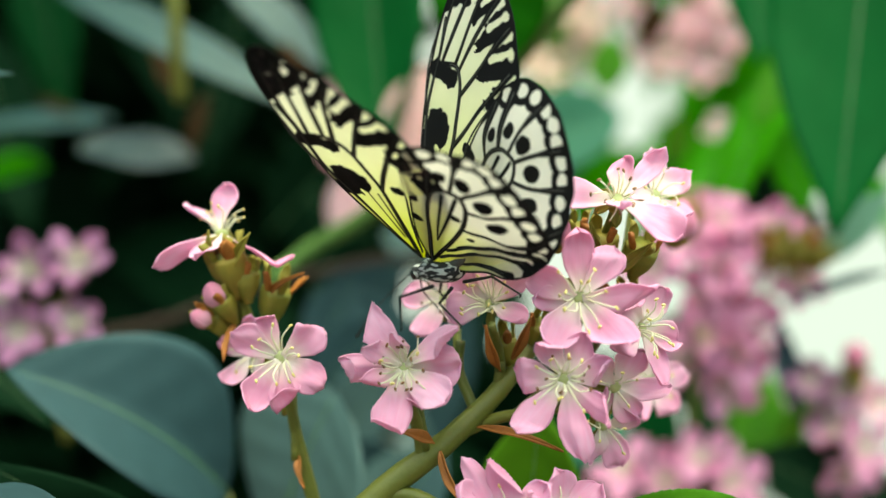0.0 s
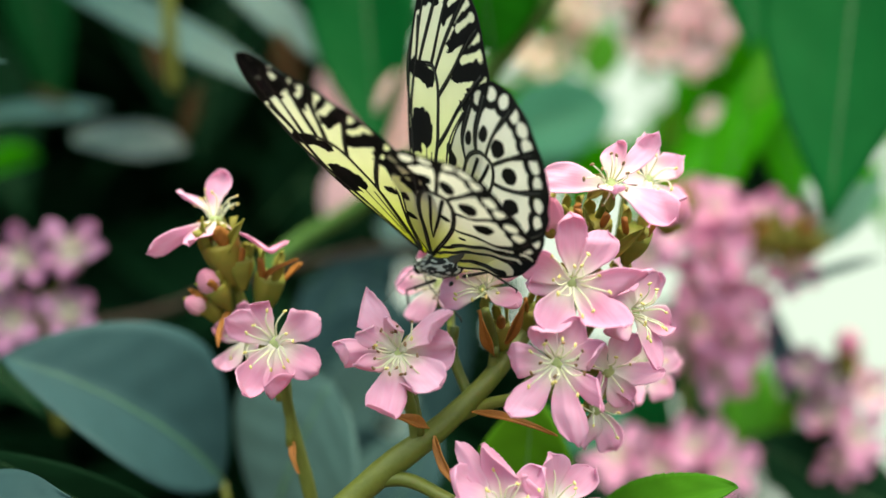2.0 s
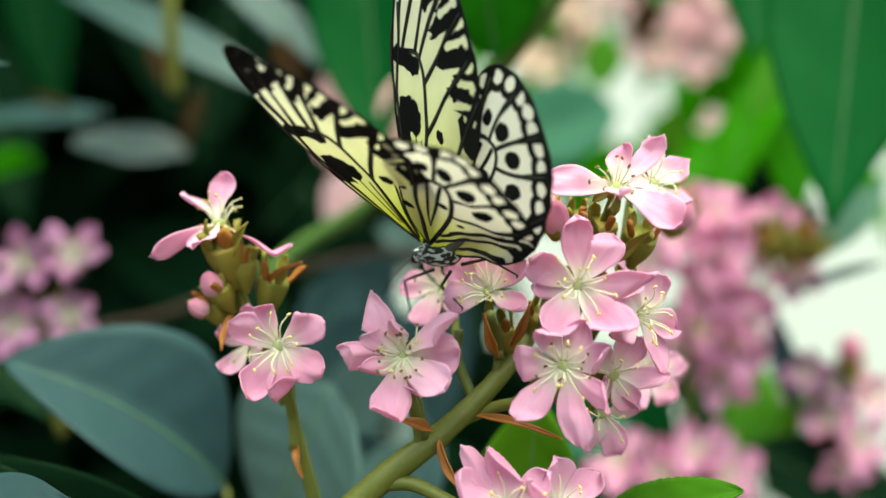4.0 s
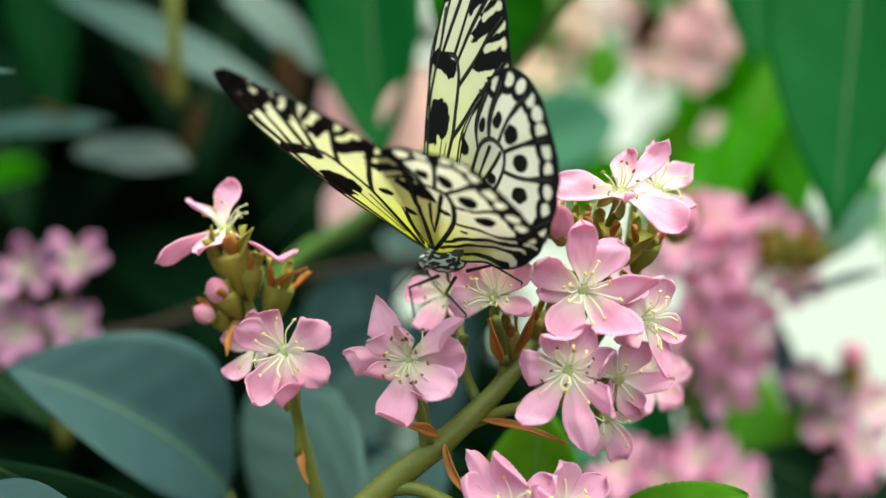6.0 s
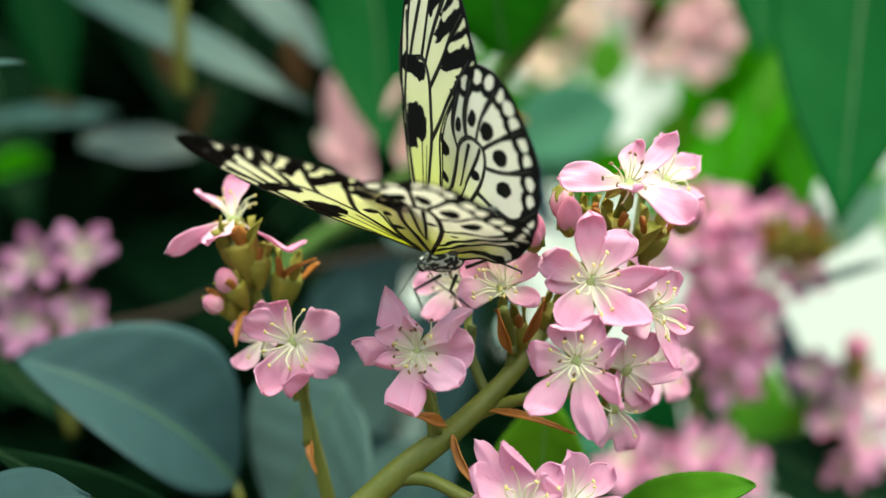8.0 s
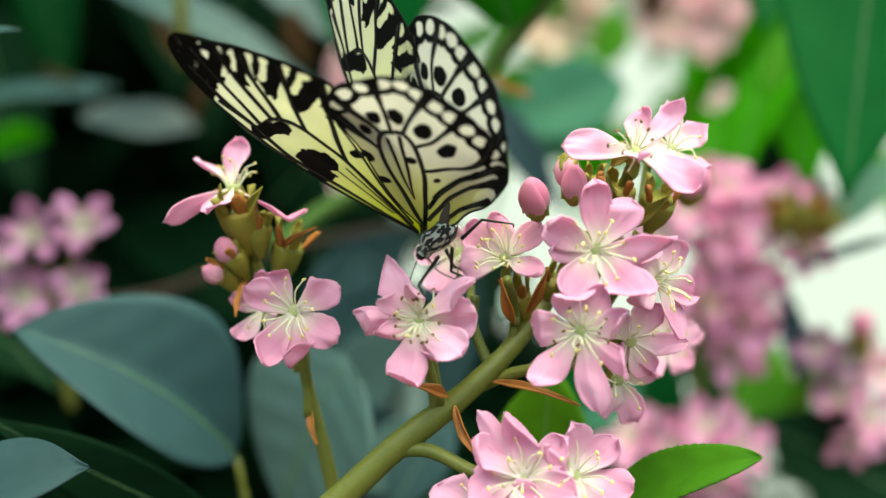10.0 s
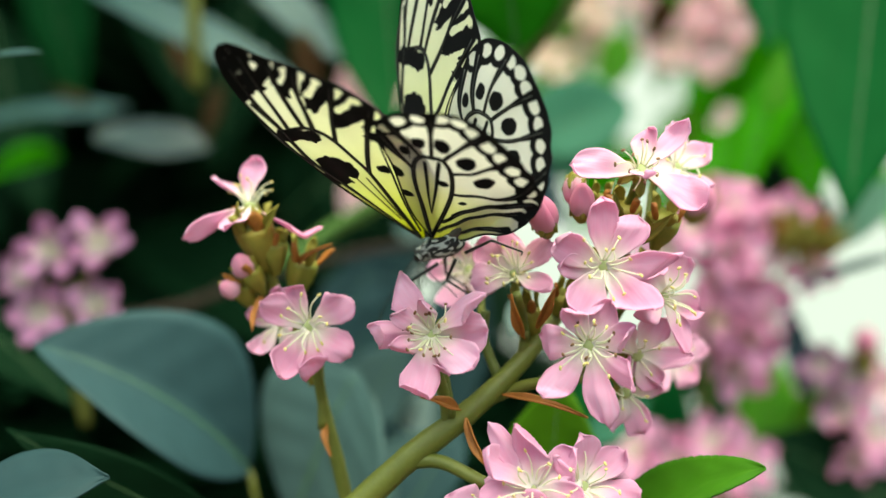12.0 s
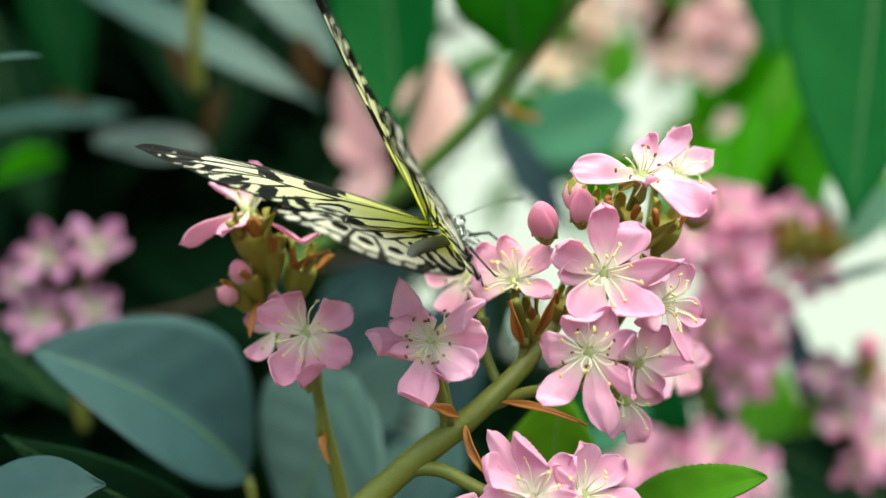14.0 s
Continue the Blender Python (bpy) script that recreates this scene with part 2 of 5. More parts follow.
def petal_mesh(length, width, cup=0.12, curl=0.0, fold=0.0, seed=0, tip=5.2, nu=19, nv=15, crumple=1.5):
    """A thin petal: narrow claw, broad blade with an uneven, faintly torn rim and soft creases."""
    rnd = random.Random(seed)
    ph = [rnd.uniform(0, 6.3) for _ in range(4)]
    fine = nu > 12
    notch = rnd.uniform(0.0, 0.06) if fine else 0.0
    lip = rnd.choice((0.0, 0.0, 0.5, 0.8, -0.6)) if fine else 0.0
    hem = rnd.choice((0.0, 0.0, 0.5, 0.9)) if fine else 0.0
    turned = rnd.choice((-1, 1))
    lean = rnd.uniform(-0.09, 0.09)
    tip = tip * rnd.uniform(0.65, 1.4)
    g = np.zeros((nu, nv, 3))
    for i in range(nu):
        v = i / (nu - 1)
        base = (0.2 + 0.84 * math.sin(min(1.0, v * 1.3) * math.pi / 2) ** 1.35) * max(0.0, 1 - v ** tip) ** 0.46
        for j in range(nv):
            s = 2 * j / (nv - 1) - 1
            w = width / 2 * base * (1 + 0.10 * noise.noise((v * 5 + seed, s * 0.7 + 3.0, 1.0)) + 0.05 * noise.noise((v * 13, s + seed, 7.0)))
            w = max(w, width * 0.03)
            x = s * w + lean * width * v * v + 0.03 * width * math.sin(5 * v + ph[2])
            rim = 0.045 * noise.noise((s * 2.6 + seed, 4.0, 2.0)) + 0.02 * noise.noise((s * 7 + seed, 9.0, 2.0))
            y = length * v * (1 - notch * (1 - abs(s)) * v ** 4) - length * 0.06 * s * s * v + length * rim * v ** 3
            z = cup * width * 0.5 * s * s * (0.4 + v) + curl * length * v * v - fold * width * abs(s) * (0.3 + 0.7 * v)
            z += 0.05 * width * math.sin(3.0 * s + 3.5 * v + ph[0]) * v + 0.05 * width * math.sin(7 * v + ph[1] + 2 * s) * abs(s) * v
            z += lip * width * max(0, v - 0.66) ** 2 * 1.3 + hem * width * max(0, s * turned - 0.5) ** 2 * v
            x -= turned * hem * width * 0.22 * max(0, s * turned - 0.5) ** 2 * v
            crease = noise.noise((x * 300 + seed, y * 180, 0.0)) * 0.10 * width + noise.noise((x * 1000, y * 380 + seed, 5.0)) * 0.025 * width
            g[i, j] = (x + 0.4 * crumple * crease * v, y + 0.4 * crumple * crease * v, z + crumple * crease * v)
    # a tip or edge turned over along a slanting crease
    if fine and rnd.random() < (0.75 if crumple > 2 else 0.5):
        a = math.pi / 2 + rnd.choice((-1, 1)) * rnd.uniform(0.15, 1.0)
        axis = np.array((math.cos(a), math.sin(a)))
        turn = radians(rnd.uniform(55, 120) if crumple > 2 else rnd.uniform(35, 85)) * (1 if rnd.random() < 0.7 else -1)
        d = np.maximum(0.0, (g[:, :, :2] - np.array((0, length * rnd.uniform(0.62, 0.78)))) @ axis)
        bent = turn * np.clip(d / (0.16 * width), 0, 1)
        g[:, :, :2] += (d * (np.cos(bent) - 1))[:, :, None] * axis
        g[:, :, 2] += d * np.sin(bent)
        g[:, :, 1] *= 1.08
    return sheet("petal", g, 0.0002)


def flower(at, normal, petals, foot=None, roll=0.0, stamens=14, spread=50, brown=0.0, seed=1, colour=None, size=1.0,
           label="pink five-petalled blossom with pale centre on its stalk", group="blossoms of the branch", reach=0.0058, crumple=1.5):
    """A blossom: petals as (angle, length mm, width mm, lift degrees, curl, fold), stamens, cup and stalk."""
    rnd = random.Random(seed)
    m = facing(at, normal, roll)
    t = thing("blossom", m, label, "flower", group)
    for k, p in enumerate(petals):
        ang, ln, wd, lift, curl, fold = (list(p) + [0, 0, 0])[:6]
        me = petal_mesh(ln * 0.001 * size, wd * 0.001 * size, 0.05 + 0.12 * rnd.random(), curl, fold, seed * 17 + k, crumple=crumple)
        pm = Matrix.Rotation(radians(ang - 90), 4, 'Z') @ Matrix.Rotation(radians(lift), 4, 'X') @ Matrix.Rotation(radians(rnd.uniform(-24, 24)), 4, 'Y') @ Matrix.Translation((0, 0.0008, 0.0003 * (k % 3)))
        part("petal", me, colour or PINK, t, "", pm)
    for k in range(stamens):
        a = 2 * math.pi * (k + 0.4 * rnd.random()) / stamens
        out = math.sin(radians(spread * rnd.uniform(0.45, 1.15)))
        up = math.sqrt(max(0.05, 1 - out * out))
        ln = reach * rnd.uniform(0.75, 1.2) * size
        d = Vector((math.cos(a) * out, math.sin(a) * out, up))
        p0 = Vector((math.cos(a), math.sin(a), 0)) * 0.0009
        mid = p0 + d * ln * 0.55 + Vector((rnd.uniform(-1, 1) * 0.0005, rnd.uniform(-1, 1) * 0.0005, 0.0009))
        end = p0 + d * ln + Vector((rnd.uniform(-1, 1), rnd.uniform(-1, 1), -0.5)) * 0.0012
        s = part("stamen", tube("stamen", [p0, mid, end], [0.0002, 0.00016, 0.00012], 6, 3), FILAMENT, t)
        am = Matrix.Translation(end) @ Euler((rnd.uniform(0, 3), rnd.uniform(0, 3), 0)).to_matrix().to_4x4()
        b = rnd.random() < brown
        part("anther", anther_mesh(b), BROWN if b else YELLOW, s, "brown withered anther" if b else "", am)
    part("ovary", blob("ovary", 0.0016, 0.0016, 0.0010), THROAT, t)
    for k in range(5):
        sep = sepal_mesh()
        part("sepal", sep, CALYX, t, "", Matrix.Rotation(radians(72 * k + 36), 4, 'Z') @ Matrix.Translation((0, 0.0005, -0.0008)) @ Matrix.Rotation(radians(-28), 4, 'X'))
    cup = tube("cup", [(0, 0, -0.0045), (0, 0, -0.0025), (0, 0, -0.0006)], [0.0008, 0.0019, 0.0017], 9, 3)
    part("calyx_cup", cup, CALYX, t)
    if foot is not None:
        e = m.inverted() @ Vector(foot)
        a0 = Vector((0, 0, -0.004))
        part("stalk", tube("stalk", [a0, a0 * 2.1, a0.lerp(e, 0.55) + Vector((0, 0, -0.002)), e], [0.0008, 0.0008, 0.0009, 0.0011], 8, 5, 0.05, seed), STEM, t)
    return t


@lru_cache(None)
def anther_mesh(dark):
    return blob("anther_dark" if dark else "anther", 0.0003, 0.0003, 0.00055, 7, 5)


@lru_cache(None)
def sepal_mesh():
    me = petal_mesh(0.0048, 0.0026, 0.4, -0.15, 0.0, 5, 1.6, 7, 5)
    me.name = "sepal"
    return me


def five(seed, ln=10.0, wd=8.0, lift=14, jitter=8):
    rnd = random.Random(seed)
    return [(90 + 72 * k + rnd.uniform(-jitter, jitter), ln * rnd.uniform(0.88, 1.1), wd * rnd.uniform(0.72, 0.95),
             lift + rnd.uniform(-8, 8), rnd.uniform(-0.12, 0.12), 0) for k in range(5)]


def leaf(name, base, tip, width, face, bend=0.1, fold=0.15, material=None, widest=0.45, label="", category="leaf", group="", rib=True, wave=0.03, seed=0, thick=0.0004, stalk=None, teeth=0, blunt=1.05):
    """A leaf blade with a raised midrib: from base to tip, its upper side towards face."""
    base, tip = Vector(base), Vector(tip)
    y = (tip - base)
    ln = y.length
    y.normalize()
    z = Vector(face)
    z = (z - y * z.dot(y)).normalized()
    x = y.cross(z)
    m = Matrix((x, y, z)).transposed().to_4x4()
    m.translation = base
    t = thing(name, m, label, category, group)
    rnd = random.Random(seed)
    ph = rnd.uniform(0, 6)
    nu, nv = (120 if teeth else 26), 13
    g = np.zeros((nu, nv, 3))
    k1, k2 = 1.0 / widest, 1.0 / (1 - widest)
    for i in range(nu):
        v = i / (nu - 1)
        w = (math.sin(min(v, widest) * k1 * math.pi / 2) ** 0.8) if v < widest else math.cos((v - widest) * k2 * math.pi / 2) ** blunt
        w = max(w, 0.015) * width / 2 * (1 + (0.06 * ((v * teeth) % 1.0) if teeth else 0))
        for j in range(nv):
            s = 2 * j / (nv - 1) - 1
            zz = bend * ln * (4 * v * (1 - v)) * 0.5 + fold * abs(s) * w + wave * width * math.sin(9 * v + ph + 2 * s) * abs(s)
            zz += 0.012 * width * math.sin(34 * v + 7 * abs(s)) * abs(s) * (1 - abs(s)) * 2
            g[i, j] = (s * w, v * ln, zz)
    part("blade", sheet("blade", g, thick), material or GREEN, t)
    if rib:
        line = [Vector(g[i, nv // 2]) + Vector((0, 0, thick * 0.6)) for i in range(0, nu, nu // 6)]
        part("midrib", tube("midrib", line, [width * 0.012, width * 0.003], 6, 3), RIB, t)
    if stalk is not None:
        part("leaf_stalk", tube("leaf_stalk", [Vector((0, 0, 0)), m.inverted() @ Vector(stalk)], [width * 0.018, width * 0.024], 6, 4), STEM, t)
    return t


# ---------------------------------------------------------------- setting
def plain(name, size, material, m, kind="structure", label="", category=""):
    bm = bmesh.new()
    bmesh.ops.create_grid(bm, x_segments=24, y_segments=24, size=size)
    me = bpy.data.meshes.new(name)
    bm.to_mesh(me)
    bm.free()
    me.materials.append(material)
    ob = new(name, me)
    ob.matrix_world = m
    return tagged(ob, label, category, "", kind)


plain("ground", 60, SOIL, pose(0, 0, 0), label="dark damp planting soil under the shrubs", category="ground")
# added self-lit sheet: its glow stands in for the white distance behind the leaves
plain("backdrop", 2.4, glow("backdrop_glow", (0.95, 0.97, 1.0), 0.48), pose(1.3, 3.2, 0.9, 90, 0, 0), label="self-lit white sheet standing in for the bright distance", category="backdrop")


def foliage(name, count, box, material, size, seed, label):
    """Far leaves in one mesh, too many and too blurred to count."""
    rnd = random.Random(seed)
    v, f = [], []
    for _ in range(count):
        while True:
            u = Vector([rnd.uniform(-1, 1) for _ in range(3)])
            if u.x ** 8 + u.y ** 8 + u.z ** 8 < 1 + 0.7 * noise.noise(u * 2.3 + Vector((seed, 0, 0))):
                break
        c = Vector([(a + b) / 2 + (b - a) / 2 * w for (a, b), w in zip(box, u)])
        q = Euler((rnd.uniform(-1.2, 1.2), rnd.uniform(-1.2, 1.2), rnd.uniform(0, 6.3))).to_matrix()
        ln = size * rnd.uniform(0.6, 1.3)
        w = ln * rnd.uniform(0.28, 0.42)
        k = len(v)
        for u in (0.0, 0.25, 0.55, 0.8, 1.0):
            ww = w * math.sin(math.pi * min(0.97, u * 0.94 + 0.03)) * 0.5
            zz = -0.3 * ln * u * u
            for s in (-1, 0, 1):
                v.append(tuple(c + q @ Vector((s * ww, u * ln, zz + abs(s) * ww * 0.35))))
        for i in range(4):
            for j in range(2):
                a = k + i * 3 + j
                f.append((a, a + 1, a + 4, a + 3))
    me = bpy.data.meshes.new(name)
    me.from_pydata(v, [], f)
    smooth(me)
    me.materials.append(material)
    ob = new(name, me)
    return tagged(ob, label, "foliage", "", "stuff")


foliage("dark_foliage", 7000, ((-1.35, -0.15), (0.75, 1.55), (0.0, 1.95)), DARK_SHADE, 0.16, 3, "deep green leaves of the shrubs behind, shade put into their colour")
foliage("low_foliage", 1300, ((-0.25, 0.08), (0.72, 1.45), (0.0, 1.07)), DARK_SHADE, 0.16, 4, "deep green leaves near the ground, shade put into their colour")
foliage("border_foliage", 1400, ((0.05, 1.25), (0.9, 1.55), (0.0, 0.86)), DARK_SHADE, 0.13, 6, "deep green low leaves before the glowing backdrop")
# canopy out of view, added to keep sky and sun off the left background
foliage("shade_canopy", 1800, ((-1.4, -0.14), (0.32, 1.6), (1.75, 2.3)), DARK_SHADE, 0.2, 7, "added unseen canopy of dark leaves that shades the left background")
# leaves above the view, added to dim the blossoms at the right
foliage("overhead_foliage", 130, ((0.12, 0.7), (0.44, 1.1), (1.65, 2.0)), GREEN, 0.14, 8, "added unseen green leaves that shade the right background")
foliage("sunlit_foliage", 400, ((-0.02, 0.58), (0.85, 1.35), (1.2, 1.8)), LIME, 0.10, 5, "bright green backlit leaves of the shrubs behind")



def shrub_stem(foot, top, width, seed):
    """A woody upright stem with side shoots that carries the leaves behind."""
    rnd = random.Random(seed)
    f, e = Vector(foot), Vector(top)
    t = thing("shrub_stem", f, "brown woody stem of a shrub in the bed", "stem", "shrub stems")
    bend = [(e - f) * k + Vector((rnd.uniform(-0.04, 0.04), rnd.uniform(-0.04, 0.04), 0)) for k in (0.33, 0.66)]
    part("trunk", tube("trunk", [Vector((0, 0, -0.02))] + bend + [e - f], [width, width * 0.75, width * 0.3], 9, 6, 0.06, seed), BARK, t)
    for k in range(5):
        p = (e - f) * (0.35 + 0.13 * k)
        d = Vector((rnd.uniform(-0.25, 0.25), rnd.uniform(-0.2, 0.2), 0.14))
        part("limb", tube("limb", [p, p + d * 0.5 + Vector((0, 0, -0.02)), p + d], [width * 0.4, width * 0.15], 7, 4, 0.05, seed + k), BARK, t)


BARK = mat("bark", (0.06, 0.04, 0.025), 0.85, 0.4, 60, 0.6)
for k, (a, c) in enumerate((((-1.1, 1.2, 0), (-1.0, 1.15, 2.1)), ((-0.6, 1.3, 0), (-0.55, 1.2, 2.15)), ((-0.3, 1.25, 0), (-0.35, 1.2, 2.0)), ((0.52, 1.2, 0), (0.5, 1.15, 1.8)), ((0.7, 1.2, 0), (0.65, 1.2, 0.9)), ((1.0, 1.25, 0), (1.0, 1.2, 0.85)))):
    shrub_stem(a, c, 0.018, 30 + k)

# ---------------------------------------------------------------- large leaves around the branch
V = Vector
leaf("broad_leaf", (-0.0660, 0.3400, 1.1276), (-0.1159, 0.3100, 1.1682), 0.0453, (0.5, -0.65, 0.6), 0.26, 0.5, TEAL, 0.42, "broad bluish green leaf folded along its pale midrib", group="broad leaves", seed=1, blunt=0.75, stalk=(-0.0621, 0.3400, 1.1062), wave=0.0)
leaf("broad_leaf", (-0.0551, 0.3500, 1.1090), (-0.0344, 0.3400, 1.1562), 0.0593, (-0.1, -0.62, 0.8), 0.08, 0.1, SOFT_LIT, 0.6, "broad blunt bluish green leaf behind a flower stem", group="broad leaves", seed=2, blunt=0.5, wave=0.0)
leaf("broad_leaf", (-0.0542, 0.2900, 1.1202), (-0.1061, 0.2700, 1.1537), 0.0156, (-0.3, -0.9, 0.3), 0.10, 0.12, DARK_SHADE, 0.5, "narrow dark green leaf low on the shrub", group="broad leaves", seed=3)
leaf("broad_leaf", (-0.1050, 0.2400, 1.1415), (-0.0700, 0.2350, 1.1509), 0.0201, (0.1, -0.6, 0.8), 0.12, 0.12, TEAL, 0.5, "bluish green leaf low on the shrub", group="broad leaves", seed=4, rib=False)
leaf("broad_leaf", (-0.1908, 0.4000, 1.1726), (-0.1315, 0.3800, 1.1377), 0.0272, (0.3, -0.4, 0.85), 0.15, 0.12, DARK_SHADE, 0.5, "dark green leaf, shade put into its colour", group="shaded leaves", seed=5)
leaf("broad_leaf", (-0.0293, 0.4200, 1.0896), (-0.0416, 0.4000, 1.1333), 0.0305, (0.2, -0.8, 0.5), 0.05, 0.1, TEAL, 0.5, "bluish green leaf in the shade", group="shaded leaves", seed=6)
leaf("strap_leaf", (-0.2734, 0.6000, 1.2385), (-0.1766, 0.5800, 1.2486), 0.0219, (0.0, -0.5, 0.9), 0.1, 0.15, GREY_SHEEN, 0.5, "long grey-green leaf, its pale sheen put into the colour", group="strap leaves", seed=8)
leaf("strap_leaf", (-0.1899, 0.5400, 1.3058), (-0.0672, 0.5000, 1.2428), 0.0205, (0.2, -0.8, 0.6), 0.06, 0.12, GREY_SHEEN, 0.45, "long grey-green leaf, its pale sheen put into the colour", group="strap leaves", seed=9)
leaf("strap_leaf", (-0.1204, 0.5500, 1.3157), (-0.0609, 0.5400, 1.2601), 0.0204, (0.2, -0.8, 0.6), 0.06, 0.12, GREY_SHEEN, 0.45, "long grey-green leaf, its pale sheen put into the colour", group="strap leaves", seed=10)
leaf("strap_leaf", (-0.1223, 0.3000, 1.2422), (-0.1028, 0.2900, 1.2422), 0.0025, (0.0, -0.6, 0.8), 0.05, 0.1, GREY_SHEEN, 0.5, "tip of a pale leaf", group="strap leaves", seed=11)
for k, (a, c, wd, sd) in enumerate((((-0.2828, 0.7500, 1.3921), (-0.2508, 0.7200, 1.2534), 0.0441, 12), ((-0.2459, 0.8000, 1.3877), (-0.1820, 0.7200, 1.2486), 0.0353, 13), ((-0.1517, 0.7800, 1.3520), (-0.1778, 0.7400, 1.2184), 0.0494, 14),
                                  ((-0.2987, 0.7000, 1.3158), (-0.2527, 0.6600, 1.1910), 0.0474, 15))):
    leaf("shade_leaf", a, c, wd, (0.1 * (k - 2), -0.8, 0.5), 0.1, 0.15, GREEN_SHADE if k == 0 else DARK_SHADE, 0.5, "dark green leaf, deep shade put into its colour", group="shaded leaves", seed=sd)
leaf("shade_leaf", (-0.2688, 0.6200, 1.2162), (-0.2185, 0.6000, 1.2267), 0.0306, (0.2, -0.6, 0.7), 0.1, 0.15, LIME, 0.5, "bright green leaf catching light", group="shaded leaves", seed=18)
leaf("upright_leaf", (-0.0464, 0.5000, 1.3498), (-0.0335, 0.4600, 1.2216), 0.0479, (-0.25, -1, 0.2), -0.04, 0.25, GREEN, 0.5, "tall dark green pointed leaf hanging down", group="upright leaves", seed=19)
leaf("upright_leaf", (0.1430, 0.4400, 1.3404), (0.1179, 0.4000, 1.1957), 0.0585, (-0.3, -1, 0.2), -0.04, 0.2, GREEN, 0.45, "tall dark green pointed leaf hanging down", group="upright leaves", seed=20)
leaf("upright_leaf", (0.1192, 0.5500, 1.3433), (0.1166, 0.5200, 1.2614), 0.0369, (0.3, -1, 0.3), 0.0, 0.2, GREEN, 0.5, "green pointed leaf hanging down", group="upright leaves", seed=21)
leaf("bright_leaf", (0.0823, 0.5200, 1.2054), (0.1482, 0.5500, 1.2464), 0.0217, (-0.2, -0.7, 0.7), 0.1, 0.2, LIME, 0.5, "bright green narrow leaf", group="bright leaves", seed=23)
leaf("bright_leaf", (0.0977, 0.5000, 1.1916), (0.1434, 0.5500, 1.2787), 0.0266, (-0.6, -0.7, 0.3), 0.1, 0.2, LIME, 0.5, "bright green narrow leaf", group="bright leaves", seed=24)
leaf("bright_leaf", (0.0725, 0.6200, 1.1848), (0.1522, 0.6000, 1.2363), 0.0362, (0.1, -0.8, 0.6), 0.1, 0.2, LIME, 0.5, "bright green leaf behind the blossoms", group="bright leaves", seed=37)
leaf("bright_leaf", (0.0796, 0.6600, 1.2225), (0.1315, 0.6200, 1.1755), 0.0446, (0.1, -0.8, 0.6), 0.1, 0.2, DARK_SHADE, 0.5, "dark green leaf behind the blossoms", group="bright leaves", seed=38)
leaf("bright_leaf", (0.0867, 0.6000, 1.1495), (0.1235, 0.5800, 1.0922), 0.0557, (0.1, -0.8, 0.6), 0.1, 0.2, DARK_SHADE, 0.5, "dark green leaf behind the blossoms", group="bright leaves", seed=39)
leaf("bright_leaf", (0.1063, 0.6000, 1.2126), (0.1630, 0.5800, 1.1878), 0.0296, (0.1, -0.6, 0.8), 0.1, 0.2, DARK_SHADE, 0.5, "dark green leaf between blossoms", group="bright leaves", seed=25)
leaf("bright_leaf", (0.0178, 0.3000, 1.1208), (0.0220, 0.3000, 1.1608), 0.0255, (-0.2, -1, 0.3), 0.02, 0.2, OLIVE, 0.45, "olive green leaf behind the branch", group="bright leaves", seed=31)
leaf("shade_leaf", (0.1782, 0.5000, 1.0668), (0.1084, 0.5000, 1.1039), 0.0441, (0.1, -0.8, 0.5), 0.05, 0.15, DARK_SHADE, 0.5, "dark green leaf, deep shade put into its colour", group="shaded leaves", seed=93)
leaf("shade_leaf", (0.1520, 0.5200, 1.0561), (0.1428, 0.5200, 1.1163), 0.0348, (0.2, -0.8, 0.5), 0.05, 0.15, DARK_SHADE, 0.5, "dark green leaf, deep shade put into its colour", group="shaded leaves", seed=94)
leaf("back_leaf", (-0.0516, 0.4400, 1.1173), (-0.0292, 0.4300, 1.1517), 0.0266, (0.1, -0.8, 0.6), 0.0, 0.1, SOFT_LIT, 0.5, "pale bluish leaf, soft light put into its colour", group="shaded leaves", seed=95, blunt=0.7)
leaf("back_leaf", (-0.0384, 0.4000, 1.1011), (-0.0154, 0.4000, 1.1257), 0.0223, (0.1, -0.8, 0.6), 0.0, 0.1, SOFT_LIT, 0.5, "pale bluish leaf, soft light put into its colour", group="shaded leaves", seed=96, blunt=0.7)
leaf("back_leaf", (-0.0246, 0.3600, 1.1070), (-0.0061, 0.3700, 1.1373), 0.0184, (0.1, -0.8, 0.5), 0.0, 0.1, TEAL, 0.5, "bluish green leaf behind the branch", group="shaded leaves", seed=97)
leaf("back_leaf", (-0.0626, 0.4600, 1.1479), (-0.0446, 0.4600, 1.1779), 0.0256, (0.1, -0.8, 0.6), 0.0, 0.1, TEAL, 0.5, "soft green leaf behind the blossoms", group="shaded leaves", seed=98)
leaf("back_leaf", (-0.0331, 0.4400, 1.1068), (-0.0194, 0.4300, 1.1355), 0.0153, (0.1, -0.6, 0.8), 0.05, 0.2, PALE_GLARE, 0.5, "pale leaf, sky reflection put into its colour", group="shaded leaves", seed=101, blunt=0.7)
leaf("back_leaf", (-0.0481, 0.4800, 1.1314), (-0.0332, 0.4700, 1.1551), 0.0235, (0.1, -0.6, 0.8), 0.05, 0.2, SOFT_LIT, 0.5, "pale bluish leaf, soft light put into its colour", group="shaded leaves", seed=103, blunt=0.7)
leaf("bright_leaf", (0.1349, 0.5200, 1.1974), (0.1302, 0.5400, 1.2729), 0.0278, (-0.3, -0.8, 0.4), 0.06, 0.2, LIME, 0.5, "bright green leaf behind the blossoms", group="bright leaves", seed=108)
